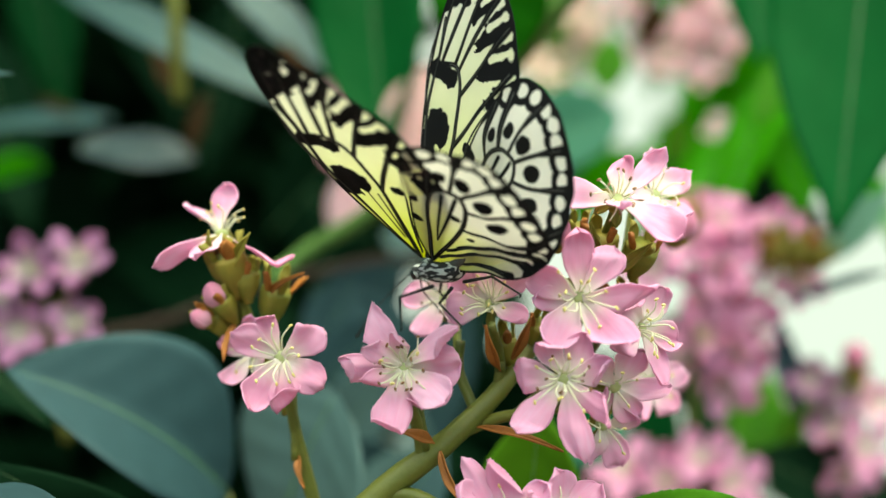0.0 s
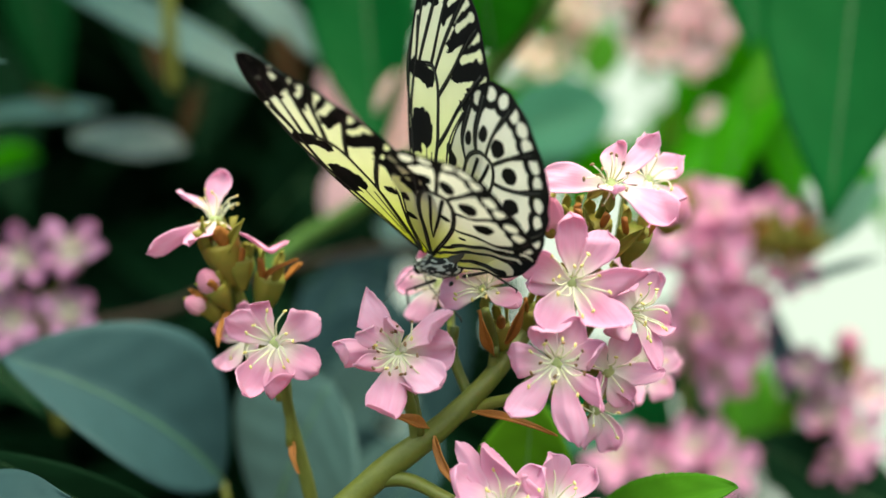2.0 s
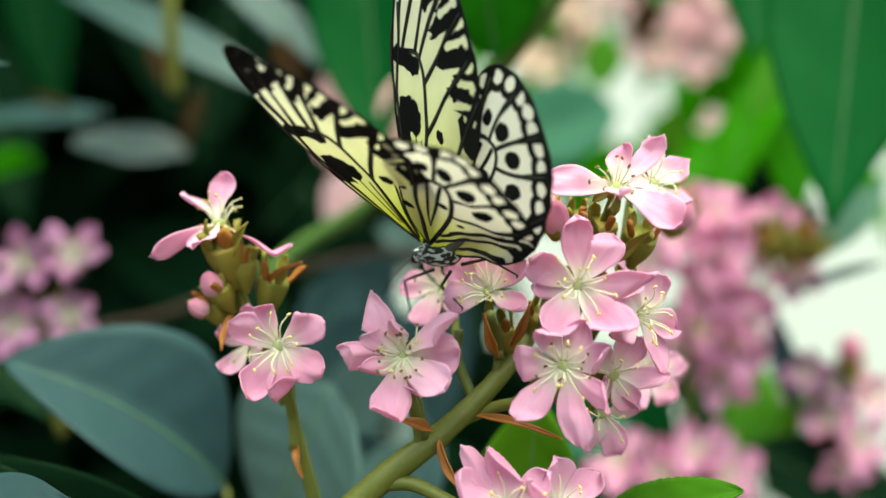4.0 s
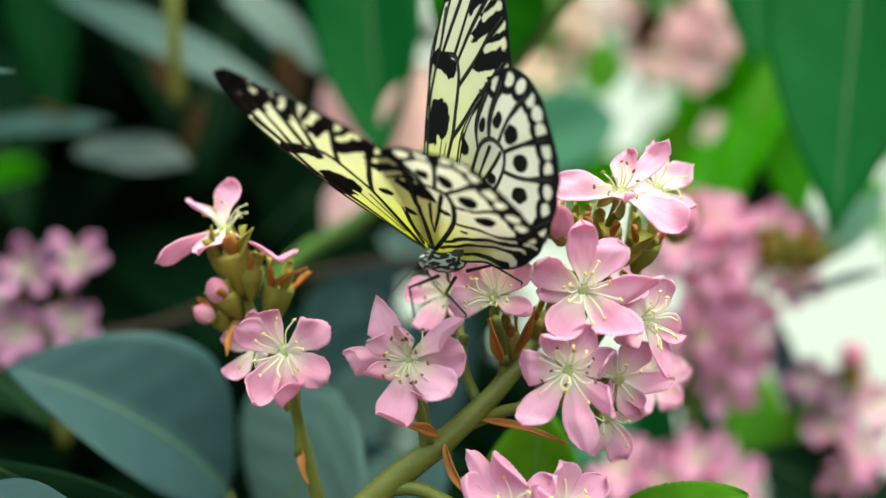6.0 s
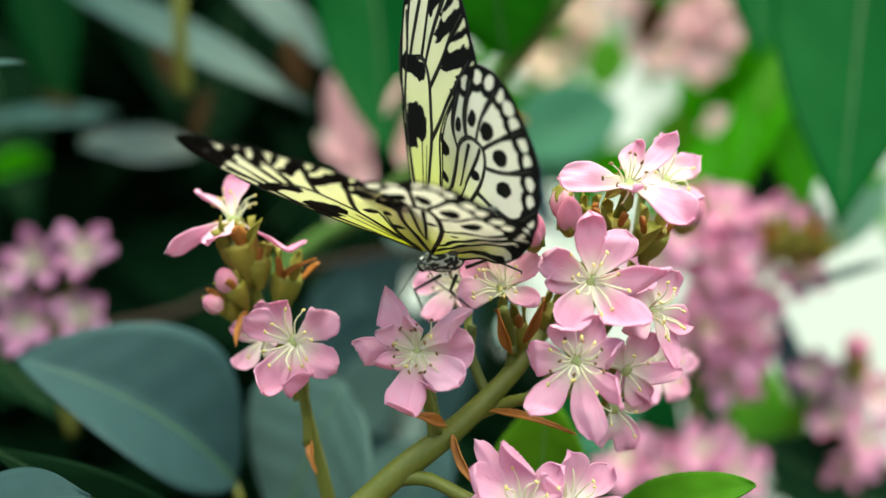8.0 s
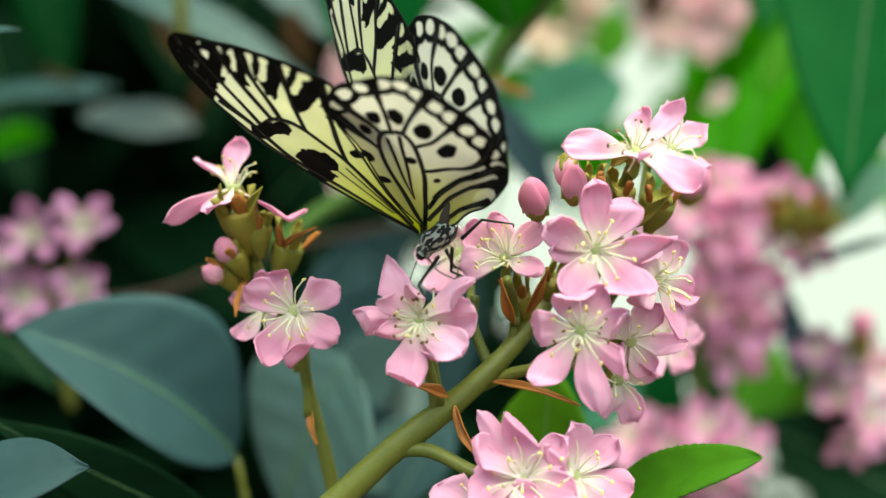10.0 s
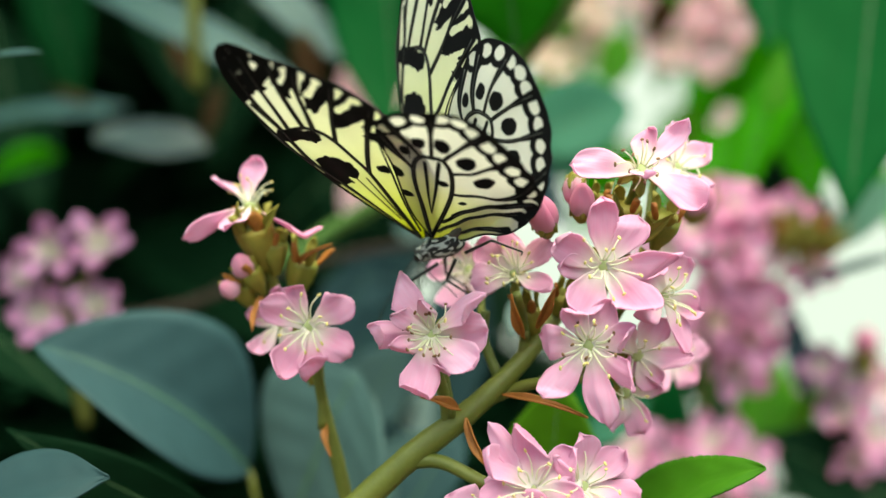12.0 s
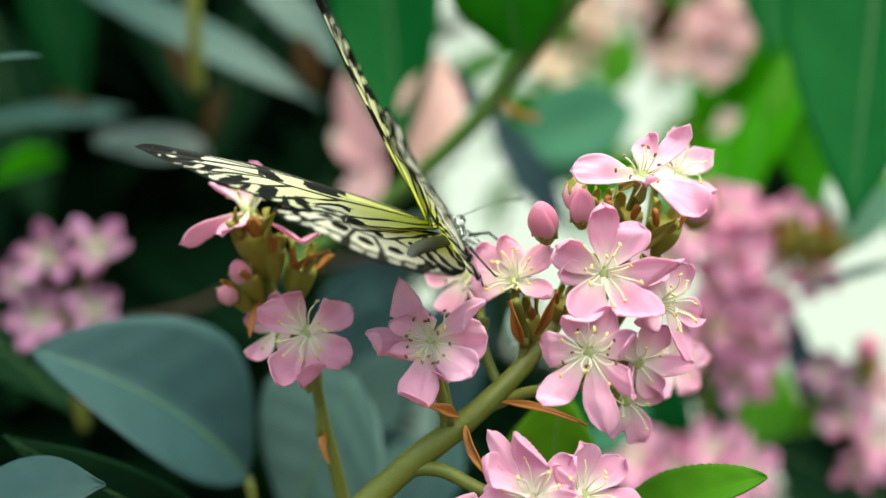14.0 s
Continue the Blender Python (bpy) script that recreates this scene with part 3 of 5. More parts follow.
leaf("bright_leaf", (0.1026, 0.5600, 1.1945), (0.1407, 0.5500, 1.2192), 0.0306, (0.1, -0.8, 0.5), 0.06, 0.2, DARK_SHADE, 0.5, "dark green leaf between blossoms", group="bright leaves", seed=109)
leaf("back_leaf", (-0.0904, 0.6000, 1.1373), (-0.0357, 0.5800, 1.1772), 0.0377, (0.0, -0.9, 0.4), 0.0, 0.1, TEAL, 0.5, "bluish green leaf in soft shade", group="shaded leaves", seed=110)
leaf("back_leaf", (-0.0837, 0.6600, 1.1391), (-0.0437, 0.6400, 1.1887), 0.0446, (0.0, -0.9, 0.3), 0.0, 0.1, DARK_SHADE, 0.5, "dark green leaf, deep shade put into its colour", group="shaded leaves", seed=111)
leaf("front_leaf", (0.0277, 0.2620, 1.1322), (0.0602, 0.2400, 1.1515), 0.0157, (-0.1, -0.55, 0.85), 0.12, 0.15, FRESH, 0.5, "fresh green leaf with a finely toothed edge", group="bright leaves", rib=False, seed=32, teeth=22, blunt=0.8)
leaf("back_leaf", (-0.0629, 0.4600, 1.1348), (-0.0330, 0.4500, 1.1659), 0.0251, (0.1, -1, 0.4), 0.0, 0.1, TEAL, 0.5, "bluish green leaf in soft light", group="shaded leaves", seed=45)
leaf("back_leaf", (-0.0333, 0.4600, 1.0912), (-0.0239, 0.4600, 1.1346), 0.0230, (0.1, -1, 0.4), 0.0, 0.1, SOFT_LIT, 0.5, "pale bluish leaf, soft light put into its colour", group="shaded leaves", seed=46)
leaf("back_leaf", (-0.0055, 0.5000, 1.1792), (-0.0375, 0.5000, 1.0855), 0.0348, (0.0, -1, 0.3), 0.0, 0.1, TEAL, 0.5, "bluish green leaf behind the branch", group="shaded leaves", seed=34)
leaf("back_leaf", (0.0379, 0.5000, 1.1415), (0.0741, 0.5000, 1.0807), 0.0511, (0.0, -1, 0.3), 0.0, 0.1, GREEN, 0.5, "green leaf behind the branch", group="shaded leaves", seed=35)
leaf("back_leaf", (-0.0688, 0.5000, 1.1706), (-0.0226, 0.5000, 1.1279), 0.0395, (0.0, -1, 0.3), 0.0, 0.1, TEAL, 0.5, "bluish green leaf in soft shade", group="shaded leaves", seed=36)


leaf("strap_leaf", (-0.2515, 0.5600, 1.2419), (-0.1767, 0.5600, 1.2440), 0.0203, (0.1, -0.35, 0.95), 0.06, 0.15, GREY_SHEEN, 0.5, "long slate-green leaf with a pale lower rim", group="strap leaves", seed=7)
leaf("strap_leaf", (-0.1805, 0.5400, 1.2332), (-0.1271, 0.5400, 1.2268), 0.0263, (0.15, -0.6, 0.8), 0.06, 0.15, PALE_SHEEN, 0.5, "rounded grey leaf, its soft shine put into the colour", group="strap leaves", seed=120, blunt=0.6)
leaf("dry_leaf", (-0.1326, 0.5000, 1.2728), (-0.1225, 0.5000, 1.2505), 0.007, (0.2, -0.9, 0.3), 0.06, 0.15, TAN, 0.5, "dry brown leaf hanging in the shade", group="dry leaves", seed=121)
leaf("dry_leaf", (-0.1105, 0.5000, 1.2537), (-0.1190, 0.5000, 1.2270), 0.0079, (-0.2, -0.9, 0.3), 0.06, 0.15, TAN, 0.5, "dry brown leaf hanging in the shade", group="dry leaves", seed=122)
leaf("dry_leaf", (-0.2060, 0.5600, 1.2569), (-0.1873, 0.5600, 1.2487), 0.0047, (0.0, -0.8, 0.5), 0.06, 0.15, TAN, 0.5, "dry brown leaf hanging in the shade", group="dry leaves", seed=123)
leaf("dry_leaf", (-0.0782, 0.5000, 1.2738), (-0.0705, 0.5000, 1.2483), 0.0116, (0.1, -0.9, 0.3), 0.06, 0.15, TAN, 0.5, "dry brown leaf beside the tall leaf", group="dry leaves", seed=124)
leaf("back_leaf", (-0.0349, 0.5500, 1.2729), (0.0002, 0.5500, 1.2394), 0.0117, (-0.2, -1, 0.2), 0.06, 0.15, SLATE, 0.5, "narrow slate-blue leaf before the glowing backdrop", group="shaded leaves", seed=47)
leaf("back_leaf", (-0.0008, 0.5000, 1.2423), (0.0320, 0.5000, 1.1888), 0.0144, (-0.2, -1, 0.2), 0.06, 0.15, SLATE, 0.5, "narrow slate-blue leaf before the glowing backdrop", group="shaded leaves", seed=48)
leaf("back_leaf", (0.0088, 0.5600, 1.2295), (0.0627, 0.5600, 1.2439), 0.039, (0.0, -1, 0.3), 0.06, 0.15, JADE, 0.5, "soft bluish green leaf out in the light", group="bright leaves", seed=33, blunt=0.6)
leaf("back_leaf", (0.0218, 0.5800, 1.2101), (0.0486, 0.5800, 1.2349), 0.0215, (0.0, -1, 0.3), 0.06, 0.15, JADE, 0.5, "soft bluish green leaf out in the light", group="bright leaves", seed=125, blunt=0.6)
leaf("back_leaf", (-0.0897, 0.6000, 1.2118), (-0.0535, 0.6000, 1.1861), 0.0251, (-0.1, -1, 0.3), 0.06, 0.15, DARK_SHADE, 0.5, "dark green leaf behind the bracts", group="shaded leaves", seed=49)
leaf("back_leaf", (-0.0463, 0.5600, 1.1927), (-0.0203, 0.5600, 1.1820), 0.0182, (0, -1, 0.3), 0.06, 0.15, SOFT_LIT, 0.5, "bluish green leaf in soft light", group="shaded leaves", seed=106)
leaf("bright_leaf", (0.0668, 0.7400, 1.2659), (0.0738, 0.7400, 1.3027), 0.0254, (0.1, -0.8, 0.5), 0.06, 0.15, LIME_LIT, 0.5, "bright green leaf among pale blossoms", group="bright leaves", seed=126)
leaf("bright_leaf", (0.1189, 0.5200, 1.2320), (0.1229, 0.5200, 1.2636), 0.0111, (-0.3, -0.8, 0.4), 0.06, 0.15, LIME_LIT, 0.5, "bright green narrow leaf", group="bright leaves", seed=127)
leaf("dry_leaf", (0.0900, 0.7200, 1.2883), (0.0983, 0.7200, 1.3207), 0.0187, (0.1, -0.9, 0.3), 0.06, 0.15, TAN, 0.5, "brown withered leaf among pale blossoms", group="dry leaves", seed=128)
leaf("dry_leaf", (0.0967, 0.6600, 1.2153), (0.1028, 0.6600, 1.2513), 0.0135, (0.1, -0.9, 0.3), 0.06, 0.15, OLIVE, 0.5, "olive leaf among pale blossoms", group="bright leaves", seed=129)
leaf("dry_leaf", (0.1194, 0.5000, 1.2670), (0.1305, 0.5000, 1.2891), 0.007, (0.1, -0.9, 0.3), 0.06, 0.15, TAN, 0.5, "brown leaf edge beside the tall leaf", group="dry leaves", seed=130)
leaf("back_leaf", (0.1283, 0.4600, 1.1829), (0.1527, 0.4600, 1.2097), 0.0149, (-0.3, -0.8, 0.5), 0.06, 0.15, MINT, 0.5, "pale green leaf catching light", group="bright leaves", seed=131)


leaf("back_leaf", (0.1286, 0.5000, 1.1178), (0.1188, 0.5000, 1.1615), 0.0107, (-0.3, -0.9, 0.3), 0.06, 0.15, SLATE, 0.5, "narrow slate-blue leaf before the glowing backdrop", group="shaded leaves", seed=104)
leaf("narrow_leaf", (0.1468, 0.4400, 1.1814), (0.1099, 0.4400, 1.1697), 0.0055, (0.1, -0.5, 0.9), 0.06, 0.15, TEAL, 0.5, "thin bluish leaf before the glowing backdrop", group="bright leaves", seed=27)
leaf("bright_leaf", (0.1116, 0.5200, 1.0913), (0.1194, 0.5200, 1.1358), 0.0237, (0.1, -0.9, 0.4), 0.06, 0.15, LIME_LIT, 0.5, "bright green leaf under the blossoms", group="bright leaves", seed=28)
leaf("bright_leaf", (0.1116, 0.5200, 1.0949), (0.1456, 0.5200, 1.1225), 0.015, (-0.3, -0.9, 0.4), 0.06, 0.15, OLIVE, 0.5, "bright green leaf under the blossoms", group="bright leaves", seed=29)
leaf("bright_leaf", (0.1039, 0.5300, 1.0915), (0.1047, 0.5300, 1.1284), 0.0153, (0.2, -0.9, 0.4), 0.06, 0.15, LIME, 0.5, "bright green leaf under the blossoms", group="bright leaves", seed=91)
leaf("bright_leaf", (0.0903, 0.5200, 1.0985), (0.0935, 0.5200, 1.1275), 0.0159, (0.2, -0.9, 0.4), 0.06, 0.15, GREEN, 0.5, "green leaf under the blossoms", group="bright leaves", seed=30)
leaf("back_leaf", (0.0331, 0.4400, 1.1133), (0.0575, 0.4400, 1.1293), 0.0131, (0.1, -0.9, 0.4), 0.06, 0.15, JADE, 0.5, "soft green leaf behind the branch", group="bright leaves", seed=92)
leaf("spread_leaf", (0.0121, 0.3850, 1.2500), (0.0077, 0.3700, 1.2921), 0.0366, (-0.25, -0.8, -0.2), 0.06, 0.15, LUSH, 0.5, "fresh green leaf overhead beside the stem", group="upright leaves", seed=22, blunt=0.7)
# leaf-shaped sheet added in place of a bright gap to the backdrop
leaf("back_leaf", (0.0098, 0.3100, 1.1693), (0.0138, 0.3100, 1.1811), 0.0063, (0.1, -0.6, 0.8), 0.06, 0.15, PALE_GLARE, 0.5, "pale sheet standing in for a bright gap between the stems", group="shaded leaves", seed=132, blunt=0.7, rib=False)


def big_bract(base, tip, width, face, seed, label="large pale pink hanging bract", material=None):
    t = leaf("pink_bract", base, tip, width, face, 0.08, 0.2, material or BRACT, 0.55, label, "bract", "pink bracts", seed=seed)
    return t


leaf("back_leaf", (-0.1200, 0.6600, 1.1891), (-0.0641, 0.6200, 1.2387), 0.0474, (-0.2, -1, 0.2), 0.0, 0.1, DARK_SHADE, 0.5, "dark green leaf behind the bracts", group="shaded leaves", seed=50)
big_bract((-0.0279, 0.4700, 1.2158), (-0.0174, 0.4700, 1.2600), 0.0250, (0.2, -0.8, 0.7), 41)
big_bract((-0.0577, 0.5600, 1.2138), (-0.0592, 0.5600, 1.2772), 0.0270, (-0.3, -0.8, 0.8), 40, "pale cream-pink hanging bract", BLUSH)
big_bract((-0.0757, 0.5600, 1.2362), (-0.0563, 0.5600, 1.2215), 0.0146, (-0.1, -1, 0.3), 42, "pale cream-pink hanging bract", BLUSH)
big_bract((-0.0699, 0.5600, 1.1930), (-0.0510, 0.5600, 1.2227), 0.0200, (0.1, -0.8, 0.8), 43, "pale cream-pink hanging bract", BLUSH)

# out-of-focus stems
back_stem = thing("green_stem", (-0.0403, 0.4300, 1.2021), "smooth green stem crossing behind the butterfly", "stem")
twig = thing("brown_twig", (-0.0497, 0.5000, 1.1821), "thin dark brown twig behind the blossoms", "twig")
reed = thing("reed_stem", (-0.1091, 0.4500, 1.2678), "upright olive stem of a neighbouring plant", "stem")
bpy.context.view_layer.update()


def stem(points, radii, name="branch", material=None, parent=None):
    inv = parent.matrix_world.inverted()
    return part(name, tube(name, [inv @ V(q) for q in points], radii, 10, 6, 0.03), material or STEM, parent)


stem([(-0.0752, 0.4400, 1.1797), (-0.0583, 0.4400, 1.1919), (-0.0362, 0.4300, 1.2040), (-0.0067, 0.4100, 1.2275), (0.0088, 0.4000, 1.2442), (0.0285, 0.3800, 1.2663), (0.0408, 0.3800, 1.2797)], [0.0029, 0.0033, 0.0033, 0.0035], "stalk", mat("stalk_green", (0.10, 0.19, 0.04), 0.5, 0.25, 200, 0.2, 0.1), back_stem)
stem([(0.0178, 0.4000, 1.2312), (0.0123, 0.4050, 1.2331), (0.0063, 0.4100, 1.2367)], [0.0011, 0.0015], "side_shoot", RUST, back_stem)
stem([(-0.1672, 0.5000, 1.1528), (-0.1308, 0.5000, 1.1595), (-0.0995, 0.5000, 1.1710), (-0.0497, 0.5000, 1.1825), (-0.0216, 0.5000, 1.1852)], [0.0019, 0.0019, 0.0014], "twig_wood", mat("twig_brown", (0.03, 0.014, 0.009), 0.8, 0.4, 200, 0.5), twig)
stem([(-0.1087, 0.4500, 1.3410), (-0.1087, 0.4500, 1.3010), (-0.1086, 0.4500, 1.2719), (-0.1103, 0.4600, 1.2476)], [0.0029, 0.0027], "reed", STEM, reed)

# ---------------------------------------------------------------- blossoms of the branch
flower((-0.0320, 0.2520, 1.1789), (-0.05, -1, 0.15), [(110, 11.5, 4.6, 18, -.1, .2), (152, 11, 7.6, 10), (33, 11.5, 7.6, 14), (-34, 11, 7.4, 10), (-77, 12, 7.6, 8), (-122, 12.5, 7.8, 12)], (-0.0313, 0.2620, 1.1551), seed=2, stamens=11, reach=0.006, crumple=2.1)
flower((-0.0053, 0.2400, 1.1786), (-0.1, -1, 0.2), [(125, 14, 7.6, 16, -.15), (92, 8, 4.5, 30, .2), (27, 14.6, 6.6, 24, .05, .15), (5, 11.5, 9, 4), (-40, 12.8, 8, 20, .12, .1), (-102, 14.6, 8.4, 8, -.1), (181, 14, 6, 22, 0, .35), (212, 9.5, 5, 32, .15, .3), (150, 10, 5, 38, .2, .35), (-70, 9, 6, 3)], (-0.0021, 0.2500, 1.1599), seed=3, brown=0.9, stamens=24, crumple=2.8, colour=PALE, label="pale pink wilting blossom with brown anthers on its stalk")
flower((0.0114, 0.2560, 1.1892), (-0.35, -1, 0.5), [(200, 9, 7, 18), (-25, 10, 6, 12), (35, 11, 7, 20), (95, 9, 7, 25), (150, 10, 7, 20)], (0.0132, 0.2550, 1.1755), seed=4, stamens=14, reach=0.0064)
flower((0.0008, 0.2700, 1.1892), (-0.3, -1, 0.5), [(40, 9, 7, 15), (110, 8, 7, 20), (180, 9, 7, 12), (250, 10, 7, 10), (320, 9, 7, 10)], (0.0043, 0.2570, 1.1777), seed=14, stamens=8, brown=0.6)
flower((0.0289, 0.2400, 1.1918), (0, -1, 0.1), [(92, 13.2, 7.4, 12), (52, 12.5, 7, 4), (2, 15, 7.4, 14), (-51, 14, 8.6, 18, .1), (-118, 11, 8.4, 12), (150, 11, 8, 12), (183, 8.5, 6, 2)], (0.0199, 0.2620, 1.1793), seed=5, stamens=12, reach=0.0062)
flower((0.0257, 0.2380, 1.1764), (0, -1, 0.05), [(116, 11, 6.2, 25), (175, 10.2, 7.6, 14), (-130, 14.5, 7.2, 12, -.08, .12), (-80, 15.7, 6.8, 14, -.1, .2), (-38, 13.4, 5.6, 22, 0, .2), (15, 10, 6.5, 6), (60, 9.5, 6.5, 8)], (0.0160, 0.2600, 1.1651), seed=6, brown=0.6, stamens=17, crumple=2.2)
flower((0.0369, 0.2450, 1.2104), (0.1, -0.9, 0.45), [(173, 14.3, 7.4, 6), (40, 12.6, 5.6, 12), (-38, 13.8, 7.6, 6), (-110, 8, 5.5, 45, .2), (80, 8, 6, 10)], (0.0321, 0.2620, 1.1949), seed=7, brown=0.8, stamens=12)
flower((0.0459, 0.2620, 1.2109), (0.5, -0.8, 0.4), five(17, 9, 8), (0.0395, 0.2650, 1.1959), seed=17, stamens=6)
flower((-0.0463, 0.2620, 1.2043), (-0.05, 0.38, 1), [(8, 16, 6.4, -30), (168, 17, 7, -34, 0, .1), (50, 9.5, 7.5, -52), (235, 11, 9, 80), (332, 12.5, 9, 40)], (-0.0437, 0.2680, 1.1843), seed=8, stamens=12, reach=0.0064, label="pink blossom seen from its side above the bud spray")
flower((-0.0401, 0.2620, 1.1784), (-0.5, -1, 0.0), five(18, 8, 6), (-0.0403, 0.2680, 1.1691), seed=18, stamens=5)
flower((0.0416, 0.2500, 1.1846), (0.75, -0.7, 0.1), [(-70, 12.5, 7.5, 10), (-20, 9, 6.5, 15), (60, 9, 7, 10), (130, 9, 7, 10), (200, 10, 7, 8)], (0.0296, 0.2650, 1.1740), seed=9, stamens=12, reach=0.0064)
flower((0.0365, 0.2540, 1.1722), (0.3, -0.9, -0.1), [(-10, 11.5, 6.5, 4), (60, 9, 7, 8), (130, 9, 7, 6), (-60, 8, 6.5, 6)], (0.0245, 0.2620, 1.1671), seed=15, stamens=5)
flower((0.0342, 0.2560, 1.1639), (0.3, -0.9, -0.3), [(-60, 10, 6.5, 6), (-100, 8, 6, 6), (20, 7, 6, 6), (100, 8, 6, 4)], (0.0245, 0.2620, 1.1659), seed=16, stamens=5)
flower((0.0146, 0.2360, 1.1481), (-0.05, -0.85, 0.5), [(128, 15.5, 5, 22, .05, .2), (92, 13.5, 9.5, 26), (155, 12, 8.5, 22), (40, 11.5, 8, 20), (200, 11, 8, 12), (-20, 11, 8, 14), (-90, 11, 9, 10)], (0.0109, 0.2500, 1.1340), seed=10, stamens=12, reach=0.007)
flower((0.0243, 0.2400, 1.1478), (0.35, -0.75, 0.55), [(100, 10.5, 7.5, 40, .1), (30, 11, 7, 14), (160, 10, 8, 26), (-25, 11.5, 8, 10), (-90, 11, 9, 10)], (0.0144, 0.2500, 1.1329), seed=11, stamens=9, reach=0.0085)
flower((0.0077, 0.2360, 1.1422), (-0.3, -0.8, 0.5), five(12, 11.5, 9.5, 20), (0.0062, 0.2500, 1.1293), seed=12, stamens=8)

# ---------------------------------------------------------------- stems, buds and dry bracts of the branch
branch = thing("flower_branch", (-0.0182, 0.2500, 1.1452), "thick olive green branching flower stem", "stem")
side = thing("side_stem", (-0.0272, 0.2620, 1.1421), "thin olive green stem carrying a blossom", "stem")
spray = thing("bud_spray", (-0.0437, 0.2680, 1.1830), "spray of rusty green calyces and buds", "bud spray")
bpy.context.view_layer.update()
stem([(-0.16, 0.34, 0.0), (-0.16, 0.33, 0.5), (-0.14, 0.29, 0.95), (-0.0691, 0.2600, 1.1006), (-0.0453, 0.2520, 1.1212), (-0.0278, 0.2500, 1.1363), (-0.0110, 0.2500, 1.1515), (0.0007, 0.2520, 1.1601), (0.0113, 0.2560, 1.1694), (0.0199, 0.2620, 1.1793), (0.0249, 0.2660, 1.1862)], [0.0051, 0.0046, 0.0042, 0.0035, 0.0032, 0.0029, 0.0027, 0.0022, 0.0017, 0.0012], "main_stem", None, branch)
stem([(-0.0030, 0.2510, 1.1574), (-0.0032, 0.2500, 1.1623), (-0.0044, 0.2470, 1.1687), (-0.0053, 0.2430, 1.1750)], [0.0015, 0.0013, 0.0010], "side_stalk", None, branch)
stem([(0.0083, 0.2560, 1.1659), (0.0066, 0.2570, 1.1693), (0.0045, 0.2580, 1.1752), (0.0049, 0.2580, 1.1812)], [0.0012, 0.0010], "side_stalk", None, branch)
stem([(0.0053, 0.2560, 1.1625), (0.0125, 0.2540, 1.1656), (0.0195, 0.2500, 1.1678), (0.0244, 0.2430, 1.1725)], [0.0014, 0.0012, 0.0009], "side_stalk", None, branch)
stem([(-0.0110, 0.2500, 1.1506), (-0.0039, 0.2480, 1.1508), (0.0067, 0.2430, 1.1471), (0.0146, 0.2400, 1.1484)], [0.0016, 0.0014, 0.0010], "side_stalk", None, branch)
stem([(0.0125, 0.2570, 1.1704), (0.0132, 0.2560, 1.1777), (0.0117, 0.2490, 1.1856)], [0.0012, 0.0009], "side_stalk", None, branch)
stem([(0.0199, 0.2620, 1.1793), (0.0296, 0.2640, 1.1839), (0.0356, 0.2620, 1.1949), (0.0363, 0.2550, 1.2046)], [0.0012, 0.0009], "side_stalk", None, branch)
stem([(-0.0256, 0.2660, 1.1316), (-0.0287, 0.2640, 1.1485), (-0.0312, 0.2620, 1.1613), (-0.0324, 0.2570, 1.1756)], [0.0017, 0.0016, 0.0013, 0.0010], "main_stem", None, side)
stem([(-0.0337, 0.2660, 1.1643), (-0.0388, 0.2680, 1.1767), (-0.0428, 0.2670, 1.1869), (-0.0449, 0.2660, 1.1945)], [0.0012, 0.0013, 0.0015], "main_stem", CALYX, spray)


def urn(base, tip, width, parent, seed):
    """A fleshy ribbed calyx with five pointed lobes, under its spray."""
    rnd = random.Random(seed)
    base, tip = V(base), V(tip)
    y = tip - base
    ln = y.length
    m = parent.matrix_world.inverted() @ (Matrix.Translation(base) @ y.to_track_quat('Z', 'Y').to_matrix().to_4x4())
    rings, sides = 12, 20
    v, f = [], []
    for i in range(rings):
        t = i / (rings - 1)
        r = width / 2 * (0.28 + 0.78 * math.sin(min(1, t * 1.15) * math.pi / 2) ** 1.3)
        for k in range(sides):
            a = 2 * math.pi * k / sides
            rr = r * (1 + 0.07 * math.cos(5 * a) + 0.03 * rnd.uniform(-1, 1))
            v.append((rr * math.cos(a), rr * math.sin(a), t * ln * 0.72))
    for i in range(rings - 1):
        for k in range(sides):
            k2 = (k + 1) % sides
            f.append((i * sides + k, i * sides + k2, (i + 1) * sides + k2, (i + 1) * sides + k))
    f.append(tuple(range(sides))[::-1])
    f.append(tuple(range((rings - 1) * sides, rings * sides)))
    me = bpy.data.meshes.new("calyx")
    me.from_pydata(v, [], f)
    cup = part("calyx", smooth(me), CALYX, parent, "fleshy green and rust calyx", m)
    for k in range(5):
        lobe = petal_mesh(ln * 0.45, width * 0.55, 0.5, -0.1, 0.0, seed * 7 + k, 1.5, 8, 5)
        lm = Matrix.Rotation(radians(72 * k + 20), 4, 'Z') @ Matrix.Translation((0, width * 0.42, ln * 0.62)) @ Matrix.Rotation(radians(rnd.uniform(62, 88)), 4, 'X')
        part("lobe", lobe, RUST if k in (1, 3) else CALYX, cup, "", lm)


urn((-0.0436, 0.2640, 1.1900), (-0.0458, 0.2600, 1.2034), 0.0080, spray, 1)
urn((-0.0412, 0.2640, 1.1890), (-0.0419, 0.2630, 1.1983), 0.0061, spray, 2)
urn((-0.0384, 0.2680, 1.1823), (-0.0339, 0.2640, 1.1957), 0.0063, spray, 3)
urn((-0.0459, 0.2660, 1.1807), (-0.0506, 0.2620, 1.1892), 0.0049, spray, 4)
